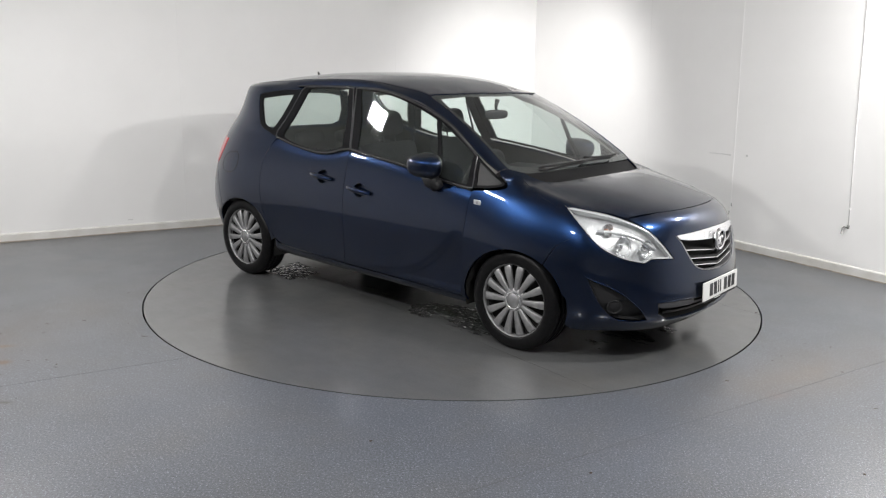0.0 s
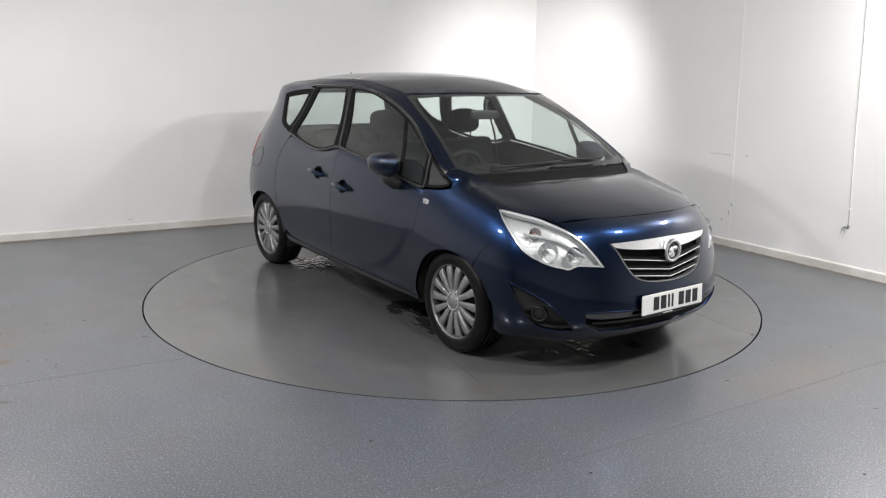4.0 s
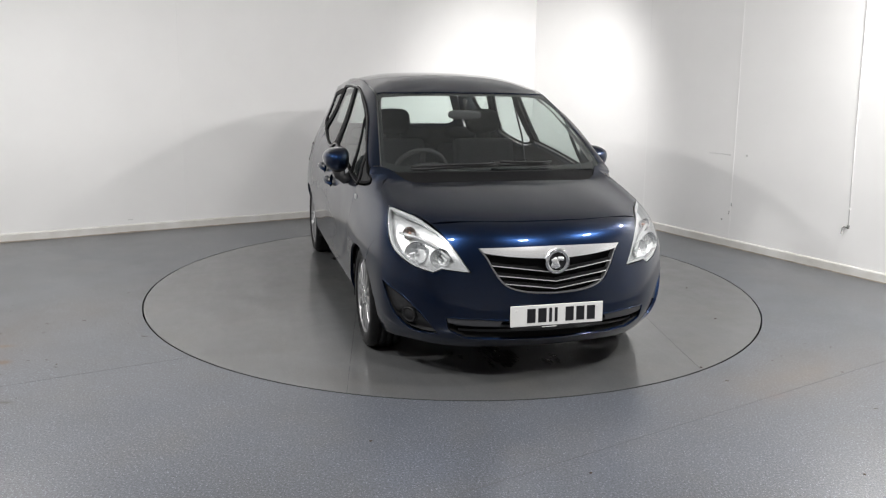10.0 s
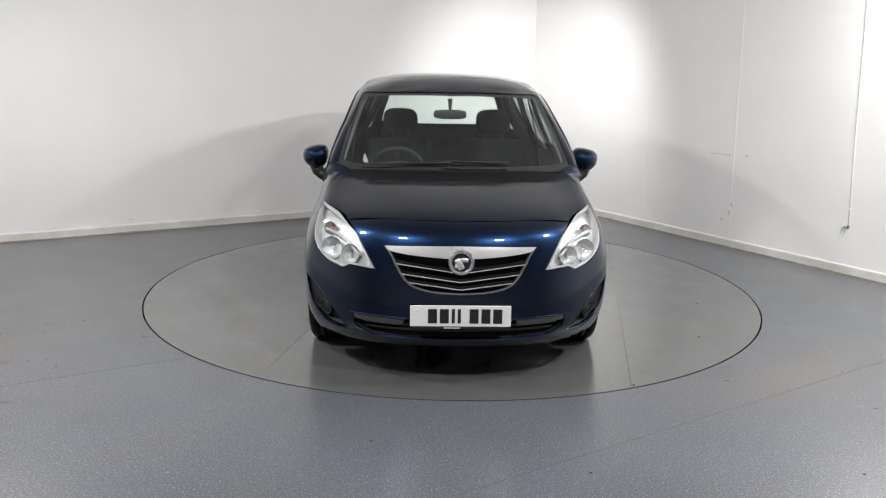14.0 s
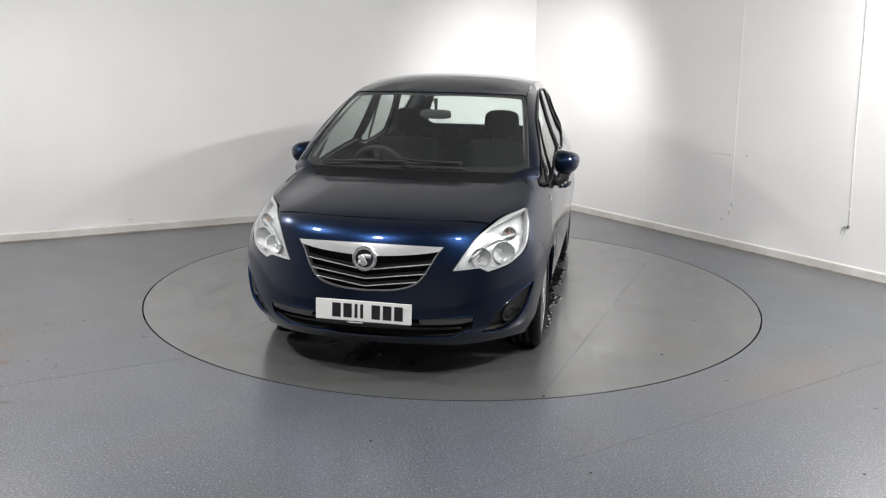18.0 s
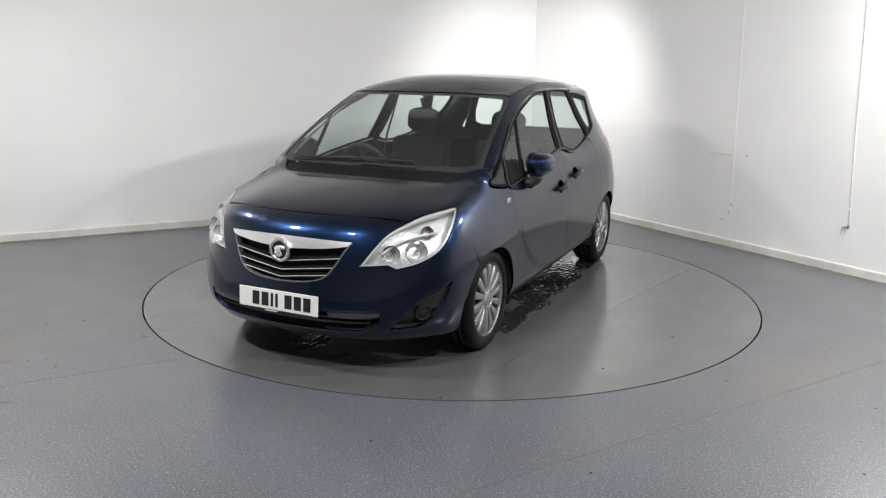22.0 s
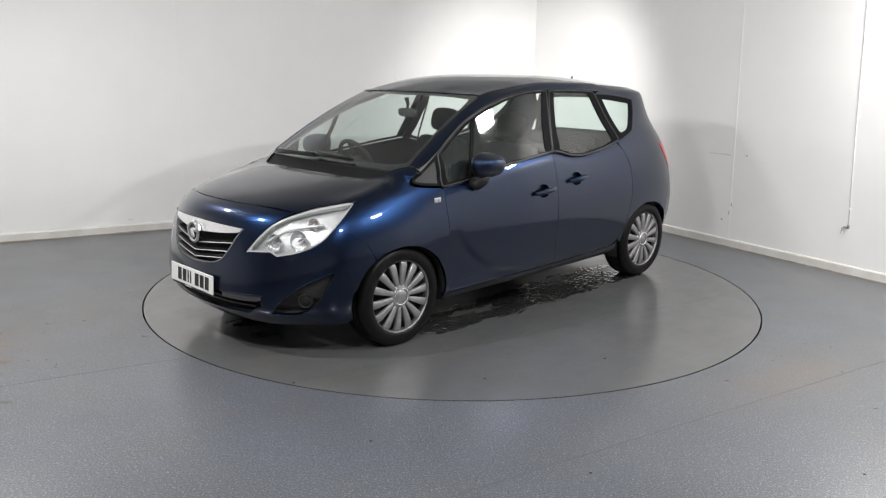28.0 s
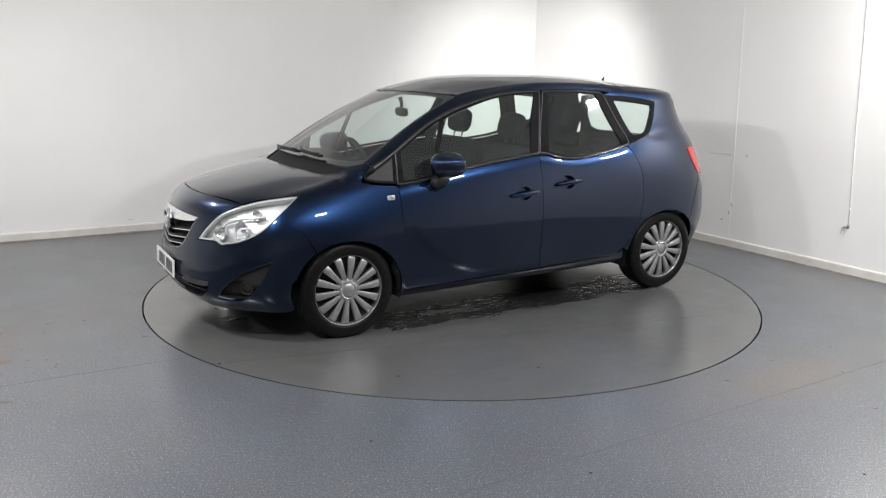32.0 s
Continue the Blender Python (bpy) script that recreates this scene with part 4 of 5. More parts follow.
def front_end():
    arch_y = [(x, .885 if z > .4 else .86, z) for x, z in arch(*FA, 56, -12, 14)]
    half = curve(*f3(*[(x, y, height(x, y) - .0005) for x, y in ((1.953, 0), (1.935, .22), (1.885, .41), (1.80, .597))]), per=6) \
        + curve(*f3((1.80, .597, .843), (1.88, .555, .800), (1.965, .503, .725), (2.031, .441, .622)), per=5)[1:] \
        + f3(*LAMP_LOW[1:3]) + curve(*f3(*LAMP_LOW[2:6]), per=4)[1:] \
        + curve(*f3((1.655, .812, .776), (1.60, .850, .735), (1.545, .866, .706), (1.50, .878, .665)), per=3)[1:] + f3(*arch_y) \
        + f3((1.60, .815, .200), (1.74, .742, .200), (1.92, .562, .200), (2.0, .30, .200), (2.03, 0, .200))
    other = [(-u, v) for u, v in FOG]
    bumper = one("front_bumper", "front", mirrored_u(half), PAINT, car, holes=[GRILLE, INTAKE, FOG, other], step=.035, gap=.0015)
    for o in (FOG, other):
        blank = one("fog_lamp_blank", "front", shrunk(o, -.002, .03), FOGPLASTIC, bumper, "black plastic fog lamp blank", gap=0, lift=-.024, rim=-.022, step=.014,
            relief=lambda x, y, z: -.022 * min(1, max(0, (.40 - z + (x - 1.85) * .5) / .03)))
        d = 1 if o is FOG else -1
        at, n = strike("front", *flat("front", (1.83, .735 * d, .352)))
        m = Matrix.Translation(at - n * .042) @ n.to_track_quat("Y", "Z").to_matrix().to_4x4()
        part("fog_lamp_cap", lathe([(0, .010), (.030, .010), (.034, .006), (.036, .014), (.044, .014), (.046, 0), (0, 0)], 28), FOGPLASTIC, blank, smooth=True, at=m)

    # grille: black back, chrome bar, dark bars, badge
    grille = one("grille", "front", shrunk(GRILLE, -.003, .03), DARK, car, "black grille with chrome top bar", gap=0, lift=-.055, rim=-.05, step=.06)
    edge = shrunk(GRILLE, .001)
    one("grille_surround", "front", edge, SATIN, grille, "satin grey rim", holes=[shrunk(GRILLE, .007)], gap=0, lift=-.002, rim=.03, step=.03)
    bar = mirrored_u(curve(*f3((2.067, 0, .756), (2.053, .20, .752), (2.007, .393, .744)), per=8)
                     + curve(*f3((2.024, .372, .722), (2.046, .30, .711), (2.068, .20, .702), (2.08, .07, .695), (2.082, 0, .694)), per=5))
    one("chrome_bar", "front", bar, BRIGHT, grille, "polished chrome grille bar", gap=0, lift=.005, rim=.03, step=.03, edge=.015)
    for w, ze, zc in ((.345, .668, .628), (.318, .618, .583), (.265, .575, .545)):
        rows = [(x, y, z) for x, y, z in ((2.09, 0, zc), (2.085, w * .5, (zc * .45 + ze * .55)), (2.05, w, ze))]
        top = [(u, v + .009) for u, v in curve(*f3(*rows), per=6)]
        low = [(u, v - .009) for u, v in curve(*f3(*rows), per=6)][::-1]
        one("grille_slat", "front", mirrored_u(top + low), GREYPLASTIC, grille, gap=0, lift=-.010, rim=.03, step=.05)
        low = [(u, v - .0095) for u, v in curve(*f3(*rows), per=6)][::-1]
        one("slat_edge", "front", mirrored_u([(u, v - .0045) for u, v in curve(*f3(*rows), per=6)] + low), BRIGHT, grille, "bright metal front edge", gap=0, lift=-.008, rim=.004, step=.05)

    badge = new("badge")
    badge.parent = grille
    badge.matrix_basis = Matrix.Translation((2.098, 0, .683)) @ pose(0, 0, 0, 0, 8, -90)
    part("badge_ring", lathe([(.048, .018), (.052, .023), (.062, .024), (.067, .018), (.067, 0), (.048, 0)], 40), CHROME, badge, smooth=True)
    part("badge_disc", lathe([(0, .012), (.049, .012), (.049, 0), (0, 0)], 40), BADGE, badge)
    for (x0, x1, z0, z1), turn in (((-.004, .030, -.034, .026), 18), ((-.034, .004, .004, .026), -14), ((.0, .026, -.040, -.016), -30)):
        bm = slab(x0, x1, .012, .021, z0, z1, .006)
        bmesh.ops.transform(bm, matrix=pose(0, 0, 0, 0, turn), verts=bm.verts[:])
        part("badge_shape", bm, BRIGHT, badge, smooth=True)

    intake = one("air_intake", "front", shrunk(INTAKE, -.003, .03), DARK, car, "black lower air intake", gap=0, lift=-.06, rim=-.055, step=.06)
    for z, w in ((.338, .52), (.305, .50)):
        half = f3((2.115, 0, z + .010), (2.09, .30, z + .010), (2.01, w, z + .012))
        low = f3((2.01, w, z - .004), (2.09, .30, z - .008), (2.115, 0, z - .008))
        one("intake_bar", "front", mirrored_u(half + low), BLACK, intake, gap=0, lift=-.022, rim=.03, step=.06)
    for s in (1, -1):
        trim = f3((2.095, .285, .376), (2.06, .45, .382), (2.008, .560, .384), (2.004, .553, .356), (2.055, .45, .346), (2.094, .30, .346))
        one("intake_trim", "front", [(u * s, v) for u, v in trim], BLADE, intake, "gloss black trim blade", gap=0, lift=-.004, rim=.03, step=.03)

    for o, r in ((INTAKE, .004), (FOG, .0035), (other, .0035)):
        pts = [strike("front", *p) for p in resampled(o, .03)]
        part("opening_lip", tube([tuple(p - n * .002) for p, n in pts], r, 8, True), PAINT, bumper, smooth=True)

    plate = part("number_plate", slab(-.003, .004, -.26, .26, -.0555, .0555, .003), PLATE, car, "white number plate with dark characters",
                 at=pose(2.139, 0, .406, 0, -3))
    x = -.168
    for k in range(7):
        w = .016 if k in (2, 3) else .046
        part("plate_bar", slab(.004, .0052, x, x + w, -.0375, .0375), PLATEINK, plate)
        x += w + .015 + (.030 if k == 3 else 0)
    part("plate_holder", slab(-.004, .002, -.245, .245, -.068, -.057, .002), BLACK, plate, "black plate holder strip")
    part("plate_bar", slab(.002, .0030, -.085, -.002, -.0650, -.0600), PLATE, plate, "fine pale lettering")
    for y in (-.225, .225):
        part("plate_screw", lathe([(0, .0065), (.007, .0055), (.008, .003), (0, .003)], 12), PLATE, plate, at=pose(0, y, .030, 0, 0, -90))

    # headlamps
    lamp_outline = curve(*f3(*LAMP_TOP), per=5)[:-1] + f3(*LAMP_LOW[:3]) + curve(*f3(*LAMP_LOW[2:]), per=4)[1:-1]
    lamps = both("headlamp", "front", lamp_outline, LAMPBOWL, car, "clear headlamp with bright reflector", gap=.003, lift=-.045, rim=-.043, step=.03)
    both("lamp_lens", "front", lamp_outline, LENS, lamps, "clear plastic lens", gap=.003, lift=.001, rim=.004, step=.03)
    both("lamp_edge", "front", lamp_outline, LAMPGREY, lamps, holes=[shrunk(lamp_outline, .017)], gap=.004, lift=-.004, rim=.02, step=.02)
    for i, s in enumerate((1, -1)):
        for (x, y, z), r, mat in (((1.80, .672, .705), .060, FACET), ((1.905, .575, .690), .052, FACET), ((1.715, .690, .800), .036, FACET)):
            at, n = strike("front", *flat("front", (x, y, z)))
            c = at - n * .030
            d = Vector((.93, .30, .10)).normalized()
            m = Matrix.Translation((c.x, c.y * s, c.z)) @ Vector((d.x, d.y * s, d.z)).to_track_quat("Y", "Z").to_matrix().to_4x4()
            part("reflector", lathe([(r, .022), (r * .93, .012), (r * .7, -.006), (r * .35, -.018), (r * .22, -.02), (0, -.02)], 28), mat, lamps[i], smooth=True, at=m)
            part("bulb", lathe([(0, .016), (r * .16, .012), (r * .2, 0), (r * .2, -.02), (0, -.02)], 14), AMBER if r < .04 else CHROME, lamps[i], smooth=True, at=m)
        rows = [strike("front", *flat("front", p)) for p in spline(((1.70, .745, .79), (1.80, .665, .775), (1.88, .598, .745), (1.955, .535, .685)), 4)]
        part("lamp_rib", tube([(p - n * .020).to_tuple() if s > 0 else ((p - n * .020).x, -(p - n * .020).y, (p - n * .020).z) for p, n in rows], .009, 8), LAMPGREY, lamps[i], smooth=True)
        rep = slab(-.026, .026, -.004, .006, -.015, .015, .004)
        at, n = strike("side", .937, .863)
        m = Matrix.Translation((at.x, at.y * s, at.z)) @ pose(0, 0, 0, 0, 3 * s, 0 if s > 0 else 180)
        r = part("side_repeater", rep, LAMPGREY, car, "clear side indicator", smooth=True, at=m)
        part("repeater_bulb", slab(-.010, .004, .006, .008, -.008, .008), SATIN, r)


front_end()


def rear_end():
    arch_y = [(x, .88, z) for x, z in arch(*RA, 136, 192, 12)]
    half = curve(*b3((-2.10, 0, .64), (-2.04, .50, .65), (-1.90, .745, .74), (-1.81, .80, .885)), per=5) + b3((-1.80, .815, .88), (-1.72, .872, .70)) + b3(*arch_y) \
        + b3((-1.80, .74, .222), (-1.98, .45, .222), (-2.04, 0, .222))
    one("rear_bumper", "back", mirrored_u(half), PAINT, car, step=.06)
    half = curve(*b3((-1.765, 0, 1.468), (-1.72, .36, 1.464), (-1.690, .535, 1.440)), per=4) + curve(*b3((-1.735, .598, 1.35), (-1.79, .642, 1.20), (-1.813, .672, 1.08)), per=4) \
        + b3((-1.90, .61, 1.065), (-1.98, .60, .92), (-2.0, .56, .75), (-2.04, .48, .655), (-2.10, 0, .645))
    rear_glass = mirrored_u(curve(*b3((-1.80, 0, 1.425), (-1.76, .34, 1.42), (-1.70, .46, 1.395)), per=4) + b3((-1.755, .52, 1.27), (-1.80, .53, 1.16), (-1.84, .49, 1.13), (-1.90, 0, 1.125)))
    gate = one("tailgate", "back", mirrored_u(half), PAINT, car, holes=[rear_glass], step=.06)
    one("rear_window", "back", shrunk(rear_glass, -.003, .03), GLASS, gate, gap=0, lift=-.004, rim=0, calm=True)
    for s in (1, -1):
        o = curve(*b3((-1.69, .768, 1.078), (-1.80, .70, 1.088), (-1.90, .615, 1.06), (-1.98, .60, .925), (-1.93, .675, .885), (-1.80, .81, .880), (-1.722, .80, .99), (-1.69, .768, 1.078)), per=3)[:-1]
        one("tail_lamp", "back", [(u * s, v) for u, v in o], REDLENS, car, "red rear lamp", lift=.004, step=.03)
        one("lamp_backing", "back", shrunk([(u * s, v) for u, v in o], -.03, .03), DARK, car, gap=0, lift=-.045, rim=0, step=.05)
    bm = slab(-1.845, -1.66, -.44, .44, 1.474, 1.508, .012)
    for v in bm.verts:
        v.co.x += .07 * (v.co.y / .5) ** 2
        v.co.z -= .03 * (v.co.y / .5) ** 2
    part("roof_spoiler", bm, PAINT, car, smooth=True)
    part("aerial", tube([(-1.47, 0, 1.565), (-1.475, 0, 1.592), (-1.485, 0, 1.612)], [.016, .010, .004], 10), BLACK, car, smooth=True)


rear_end()


# ---------------------------------------------------------------- wheels, mirrors, wipers
def wheels():
    tyre = [(.214, .070), (.221, .096), (.240, .105), (.262, .106), (.288, .100), (.302, .087), (.308, .072),
            (.309, .045), (.303, .043), (.303, .036), (.309, .034), (.310, .006), (.304, .004), (.304, -.004), (.310, -.006), (.309, -.034),
            (.303, -.036), (.303, -.043), (.309, -.045), (.308, -.072), (.302, -.087), (.288, -.100), (.25, -.103), (.22, -.095), (.214, -.07)]
    tyre_me = mesh_of(lathe(tyre, 72), "tyre", TYRE)
    rim_me = mesh_of(lathe([(.214, .055), (.215, .078), (.2185, .092), (.222, .097), (.227, .096), (.228, .090), (.223, .07)], 64), "rim", ALLOY)
    back_me = mesh_of(lathe([(0, .050), (.10, .050), (.19, .036), (.214, .06), (.214, -.07), (0, -.07)], 48), "wheel_disc", DARK, False)
    hub_me = mesh_of(lathe([(0, .097), (.042, .0965), (.045, .0925), (.062, .092), (.076, .085), (.084, .060), (0, .05)], 48), "hub_cap", ALLOY)
    ring_me = mesh_of(lathe([(.045, .0930), (.0465, .0995), (.0520, .1005), (.0565, .097), (.058, .091)], 48), "hub_ring", CHROME)
    bm = bmesh.new()
    rows = [(.060, .0115, .090), (.10, .0152, .094), (.15, .0192, .0955), (.195, .0230, .094), (.213, .0236, .086)]
    vs = []
    for r, w, y in rows:
        vs.append([bm.verts.new((r, y - .020, -w)), bm.verts.new((r, y - .003, -w)), bm.verts.new((r, y, -w + .004)),
                   bm.verts.new((r, y, w - .004)), bm.verts.new((r, y - .003, w)), bm.verts.new((r, y - .020, w))])
    for a, b in zip(vs, vs[1:]):
        for k in range(5):
            bm.faces.new((a[k], a[k + 1], b[k + 1], b[k]))
    bmesh.ops.recalc_face_normals(bm, faces=bm.faces[:])
    spoke_me = mesh_of(bm, "spoke", ALLOY)
    for (x, y, z), spin in (((1.227, .765, .304), 6), ((-1.417, .765, .309), 14), ((1.227, -.765, .304), 2), ((-1.417, -.765, .309), 9)):
        w = new("wheel")
        w.parent = car
        w.matrix_basis = pose(x, y, z, 0, 0, 0 if y > 0 else 180) @ pose(0, 0, 0, 0, spin)
        part("tyre", tyre_me, TYRE, w)
        part("rim", rim_me, ALLOY, w, "silver wheel cover rim")
        part("wheel_disc", back_me, DARK, w)
        part("hub_cap", hub_me, ALLOY, w)
        part("hub_ring", ring_me, CHROME, w, "chrome ring")
        for k in range(14):
            part("spoke", spoke_me, ALLOY, w, at=pose(0, 0, 0, 0, 360 / 14 * k))
        # dark liner of the wheel arch
        bm = bmesh.new()
        cx, cz, rx, rz = FA if x > 0 else RA
        s = 1 if y > 0 else -1
        line = arch(cx, cz, rx + .004, rz + .004, -14 if x < 0 else 0, 194 if x > 0 else 178, 24)
        a = [bm.verts.new((px, s * (.80 if px > 1.3 or px < -1.6 else .862), pz)) for px, pz in line]
        b = [bm.verts.new((px, s * .50, pz)) for px, pz in line]
        for k in range(len(line) - 1):
            bm.faces.new((a[k], a[k + 1], b[k + 1], b[k]))
        bm.faces.new(b)
        part("arch_liner", bm, DARK, car)


wheels()


def mirrors():
    for i, s in enumerate((1, -1)):
        bm = bmesh.new()
        bmesh.ops.create_uvsphere(bm, u_segments=36, v_segments=24, radius=1)
        for v in bm.verts:
            x, y, z = v.co
            e = 0.78
            x, y, z = (math.copysign(abs(c) ** e, c) for c in (x, y, z))
            x = max(x, -0.62)
            y *= 1.0 + 0.10 * z
            z = z * (0.86 - 0.16 * y)
            v.co = (x * .122 + .02 * abs(y) * -1, y * .084, z * .090)
        bmesh.ops.transform(bm, matrix=pose(.575, s * .927, 1.056) @ Matrix.Scale(s, 4, (0, 1, 0)), verts=bm.verts[:])
        bmesh.ops.recalc_face_normals(bm, faces=bm.faces[:])
        m = part("door_mirror", bm, PAINT, car, "body-coloured door mirror", smooth=True)
        bm = lathe([(0, 0), (.9, 0), (1, -.3), (0, -.3)], 32)
        bmesh.ops.transform(bm, matrix=pose(.512, s * .925, 1.052, 0, 0, 90) @ Matrix.Diagonal((.070, .012, .066, 1)), verts=bm.verts[:])
        part("mirror_glass", bm, MIRROR, m)
        p = [(.590, s * .922, 1.005), (.598, s * .905, .955), (.610, s * .880, .930), (.620, s * .840, .945)]
        part("mirror_arm", tube(p, [.046, .040, .034, .040], 12), BLACK, m, "black plastic mirror arm", smooth=True)
    for y0, y1, back in ((-.56, -.02, .0), (-.05, .33, .012)):
        pts = []
        for k in range(9):
            y = y0 + (y1 - y0) * k / 8
            at, n = strike("top", 1.165 - .06 * y * y + (.02 if k in (0, 8) else .03) - back, y)
            pts.append(at + n * .018)
        w = part("wiper_blade", tube(pts, .009, 6), BLACK, car, "black wiper blade", smooth=True)
        mid = [p + Vector((.028 * (k / 8), 0, .016)) for k, p in enumerate(pts)]
        part("wiper_arm", tube(mid[::2], .007, 6), BLACK, w, smooth=True)


mirrors()


# ---------------------------------------------------------------- the cabin
def cabin():
    belt_f = [p for p in BELT_F] + [(-.215, .40), (.84, .36)]
    both("door_card", "side", belt_f, TRIM, car, "dark grey door lining", lift=-.055, rim=0)
    both("door_card", "side", BELT_R + [(-1.10, .60), (-.95, .40), (-.22, .40)], TRIM, car, lift=-.055, rim=0)
    both("boot_lining", "side", [(-1.09, 1.12), (-1.30, 1.165), (-1.62, 1.16), (-1.76, 1.02), (-1.86, .84), (-1.86, .55), (-1.10, .60)], TRIM, car, lift=-.05, rim=0)
    strip("pillar_trim", curve((1.00, 1.045), (.862, 1.13), (.727, 1.215), (.572, 1.303), (.371, 1.385), (.237, 1.425), (.10, 1.455), per=4),
          curve((1.045, .700), (.868, .672), (.656, .642), (.50, .620), (.35, .598), (.20, .575), per=4), LIGHTTRIM, -.040, 0, 50, "pale grey pillar lining")
    both("pillar_trim", "side", [(-.20, 1.08), (-.325, 1.50), (-.40, 1.50), (-.30, 1.08)], TRIM, car, lift=-.03, rim=0)
    both("pillar_trim", "side", [(-.905, 1.49), (-1.08, 1.13), (-1.13, 1.14), (-1.0, 1.42), (-1.0, 1.48)], TRIM, car, lift=-.03, rim=0)
    one("headlining", "top", mirrored(curve((.40, 0), (.385, .25), (.34, .44), (.28, .56)) + curve((.10, .575), (-.40, .58), (-.85, .575), (-1.20, .55), (-1.50, .49)) + [(-1.62, .30), (-1.66, 0)]),
        LIGHTTRIM, car, "pale grey roof lining", lift=-.035, rim=0, even=14)
    one("tailgate_lining", "back", mirrored_u(b3((-1.84, 0, 1.11), (-1.80, .50, 1.12), (-1.76, .62, 1.14), (-1.80, .72, 1.08), (-1.84, .78, .88), (-1.95, .62, .60), (-2.05, 0, .60))), TRIM, car,
        "dark grey tailgate lining", lift=-.04, rim=0, step=.08)
    part("floor_pan", slab(-1.78, 1.55, -.70, .70, .205, .27, .02), DARK, car)
    part("engine_tray", slab(.85, 1.80, -.50, .50, .186, .22, .015), DARK, car)
    part("bulkhead", slab(1.02, 1.10, -.74, .74, .25, .98, .02), DARK, car)
    # dashboard with a hood over the dials
    bm = bmesh.new()
    sect = [(1.12, .995), (.98, 1.022), (.84, 1.020), (.76, .985), (.72, .90), (.74, .72), (.82, .55), (1.05, .50)]
    rows = []
    for k in range(15):
        y = -.74 + 1.48 * k / 14
        hump = .045 * math.exp(-((y + .37) / .17) ** 2)
        rows.append([bm.verts.new((x + .05 * (y / .74) ** 2 * (1 if j > 1 else 0), y, z + (hump if 1 <= j <= 3 else 0) - .03 * (y / .74) ** 4)) for j, (x, z) in enumerate(sect)])
    for a, b in zip(rows, rows[1:]):
        for j in range(len(sect) - 1):
            bm.faces.new((a[j], a[j + 1], b[j + 1], b[j]))
    bmesh.ops.recalc_face_normals(bm, faces=bm.faces[:])
    part("dashboard", bm, DASH, car, "dark grey moulded dashboard", smooth=True)
    # steering wheel on the car's right
    m = pose(.60, -.365, .955, 0, -64)
    sw = part("steering_wheel", tube([(.185 * math.cos(a * math.tau / 40), .185 * math.sin(a * math.tau / 40), 0) for a in range(40)], .016, 10, True), TRIM, car, "black steering wheel", smooth=True, at=m)
    part("wheel_boss", lathe([(0, .030), (.055, .026), (.075, .0), (.05, -.03), (0, -.03)], 24, "Z"), TRIM, sw, smooth=True)
    for a in (0, 180, 270):
        part("wheel_spoke", slab(.05, .18, -.02, .02, -.008, .012, .006), TRIM, sw, at=pose(0, 0, 0, 0, 0, a + 90))
    part("steering_column", tube([(.62, -.365, .95), (.85, -.365, .84)], .045, 12), TRIM, car, smooth=True)

    def pillow(a, b, c, m):
        """A plump, rounded block."""
        bm = bmesh.new()
        bmesh.ops.create_uvsphere(bm, u_segments=28, v_segments=18, radius=1)
        for v in bm.verts:
            v.co = tuple(math.copysign(abs(k) ** .62, k) * r for k, r in zip(v.co, (a, b, c)))
        bmesh.ops.transform(bm, matrix=m, verts=bm.verts[:])
        return bm

    def seat(y, x, w, back_h, rest=True, name="front_seat", rest_h=.19):
        st = new(name)
        st.parent = car
        st.matrix_basis = pose(x, y, .30)
        part("seat_cushion", slab(-.05, .50, -w / 2, w / 2, .10, .28, .05, pose(0, 0, 0, 0, -6), 3), CLOTH, st, smooth=True)
        part("seat_back", slab(-.07, .07, -w / 2, w / 2, 0, back_h, .055, pose(-.02, 0, .22, 0, -16), 3), CLOTH, st, smooth=True)
        if rest:
            part("headrest", pillow(.055, .135, rest_h / 2, pose(-.03, 0, .22, 0, -13) @ pose(0, 0, back_h + .035 + rest_h / 2)), CLOTH, st, smooth=True)
            for yy in (-.06, .06):
                part("headrest_post", tube([(0, yy, back_h - .03), (0, yy, back_h + .08)], .006, 8), BLACK, st, at=pose(-.03, 0, .22, 0, -14))
        return st
    seat(.365, -.10, .50, .62)
    seat(-.365, -.10, .50, .62)
    for y in (.42, 0, -.42):
        seat(y, -.95, .42 if y else .36, .50, True, "rear_seat", .11)
    # inner mirror
    mm = part("inner_mirror", pillow(.016, .116, .033, pose(0, 0, 0)), LIGHTBLACK, car, "black inner mirror", smooth=True, at=pose(.425, -.005, 1.340, 0, 6, -8))
    part("mirror_stalk", tube([(.0, 0, .02), (-.01, 0, .06), (.0, 0, .105)], [.010, .012, .018], 8), BLACK, mm, smooth=True)
    part("mirror_face", slab(-.0165, -.014, -.105, .105, -.025, .025, .001), MIRROR, mm)
    part("belt_reel", tube([(-.38, .655, 1.40), (-.34, .725, 1.12), (-.31, .765, .80)], .008, 6), BELT, car, "grey seat belt")
    part("belt_reel", tube([(-.38, -.655, 1.40), (-.34, -.725, 1.12), (-.31, -.765, .80)], .008, 6), BELT, car, "grey seat belt")


cabin()

# thin panes let the light straight into the cabin and the lamps
for ob in [o for o in bpy.data.objects if o.type == "MESH" and o.data.materials and o.data.materials[0] in (GLASS, SCREEN, LENS)]:
    ob.visible_shadow = False


# ---------------------------------------------------------------- fittings of the studio


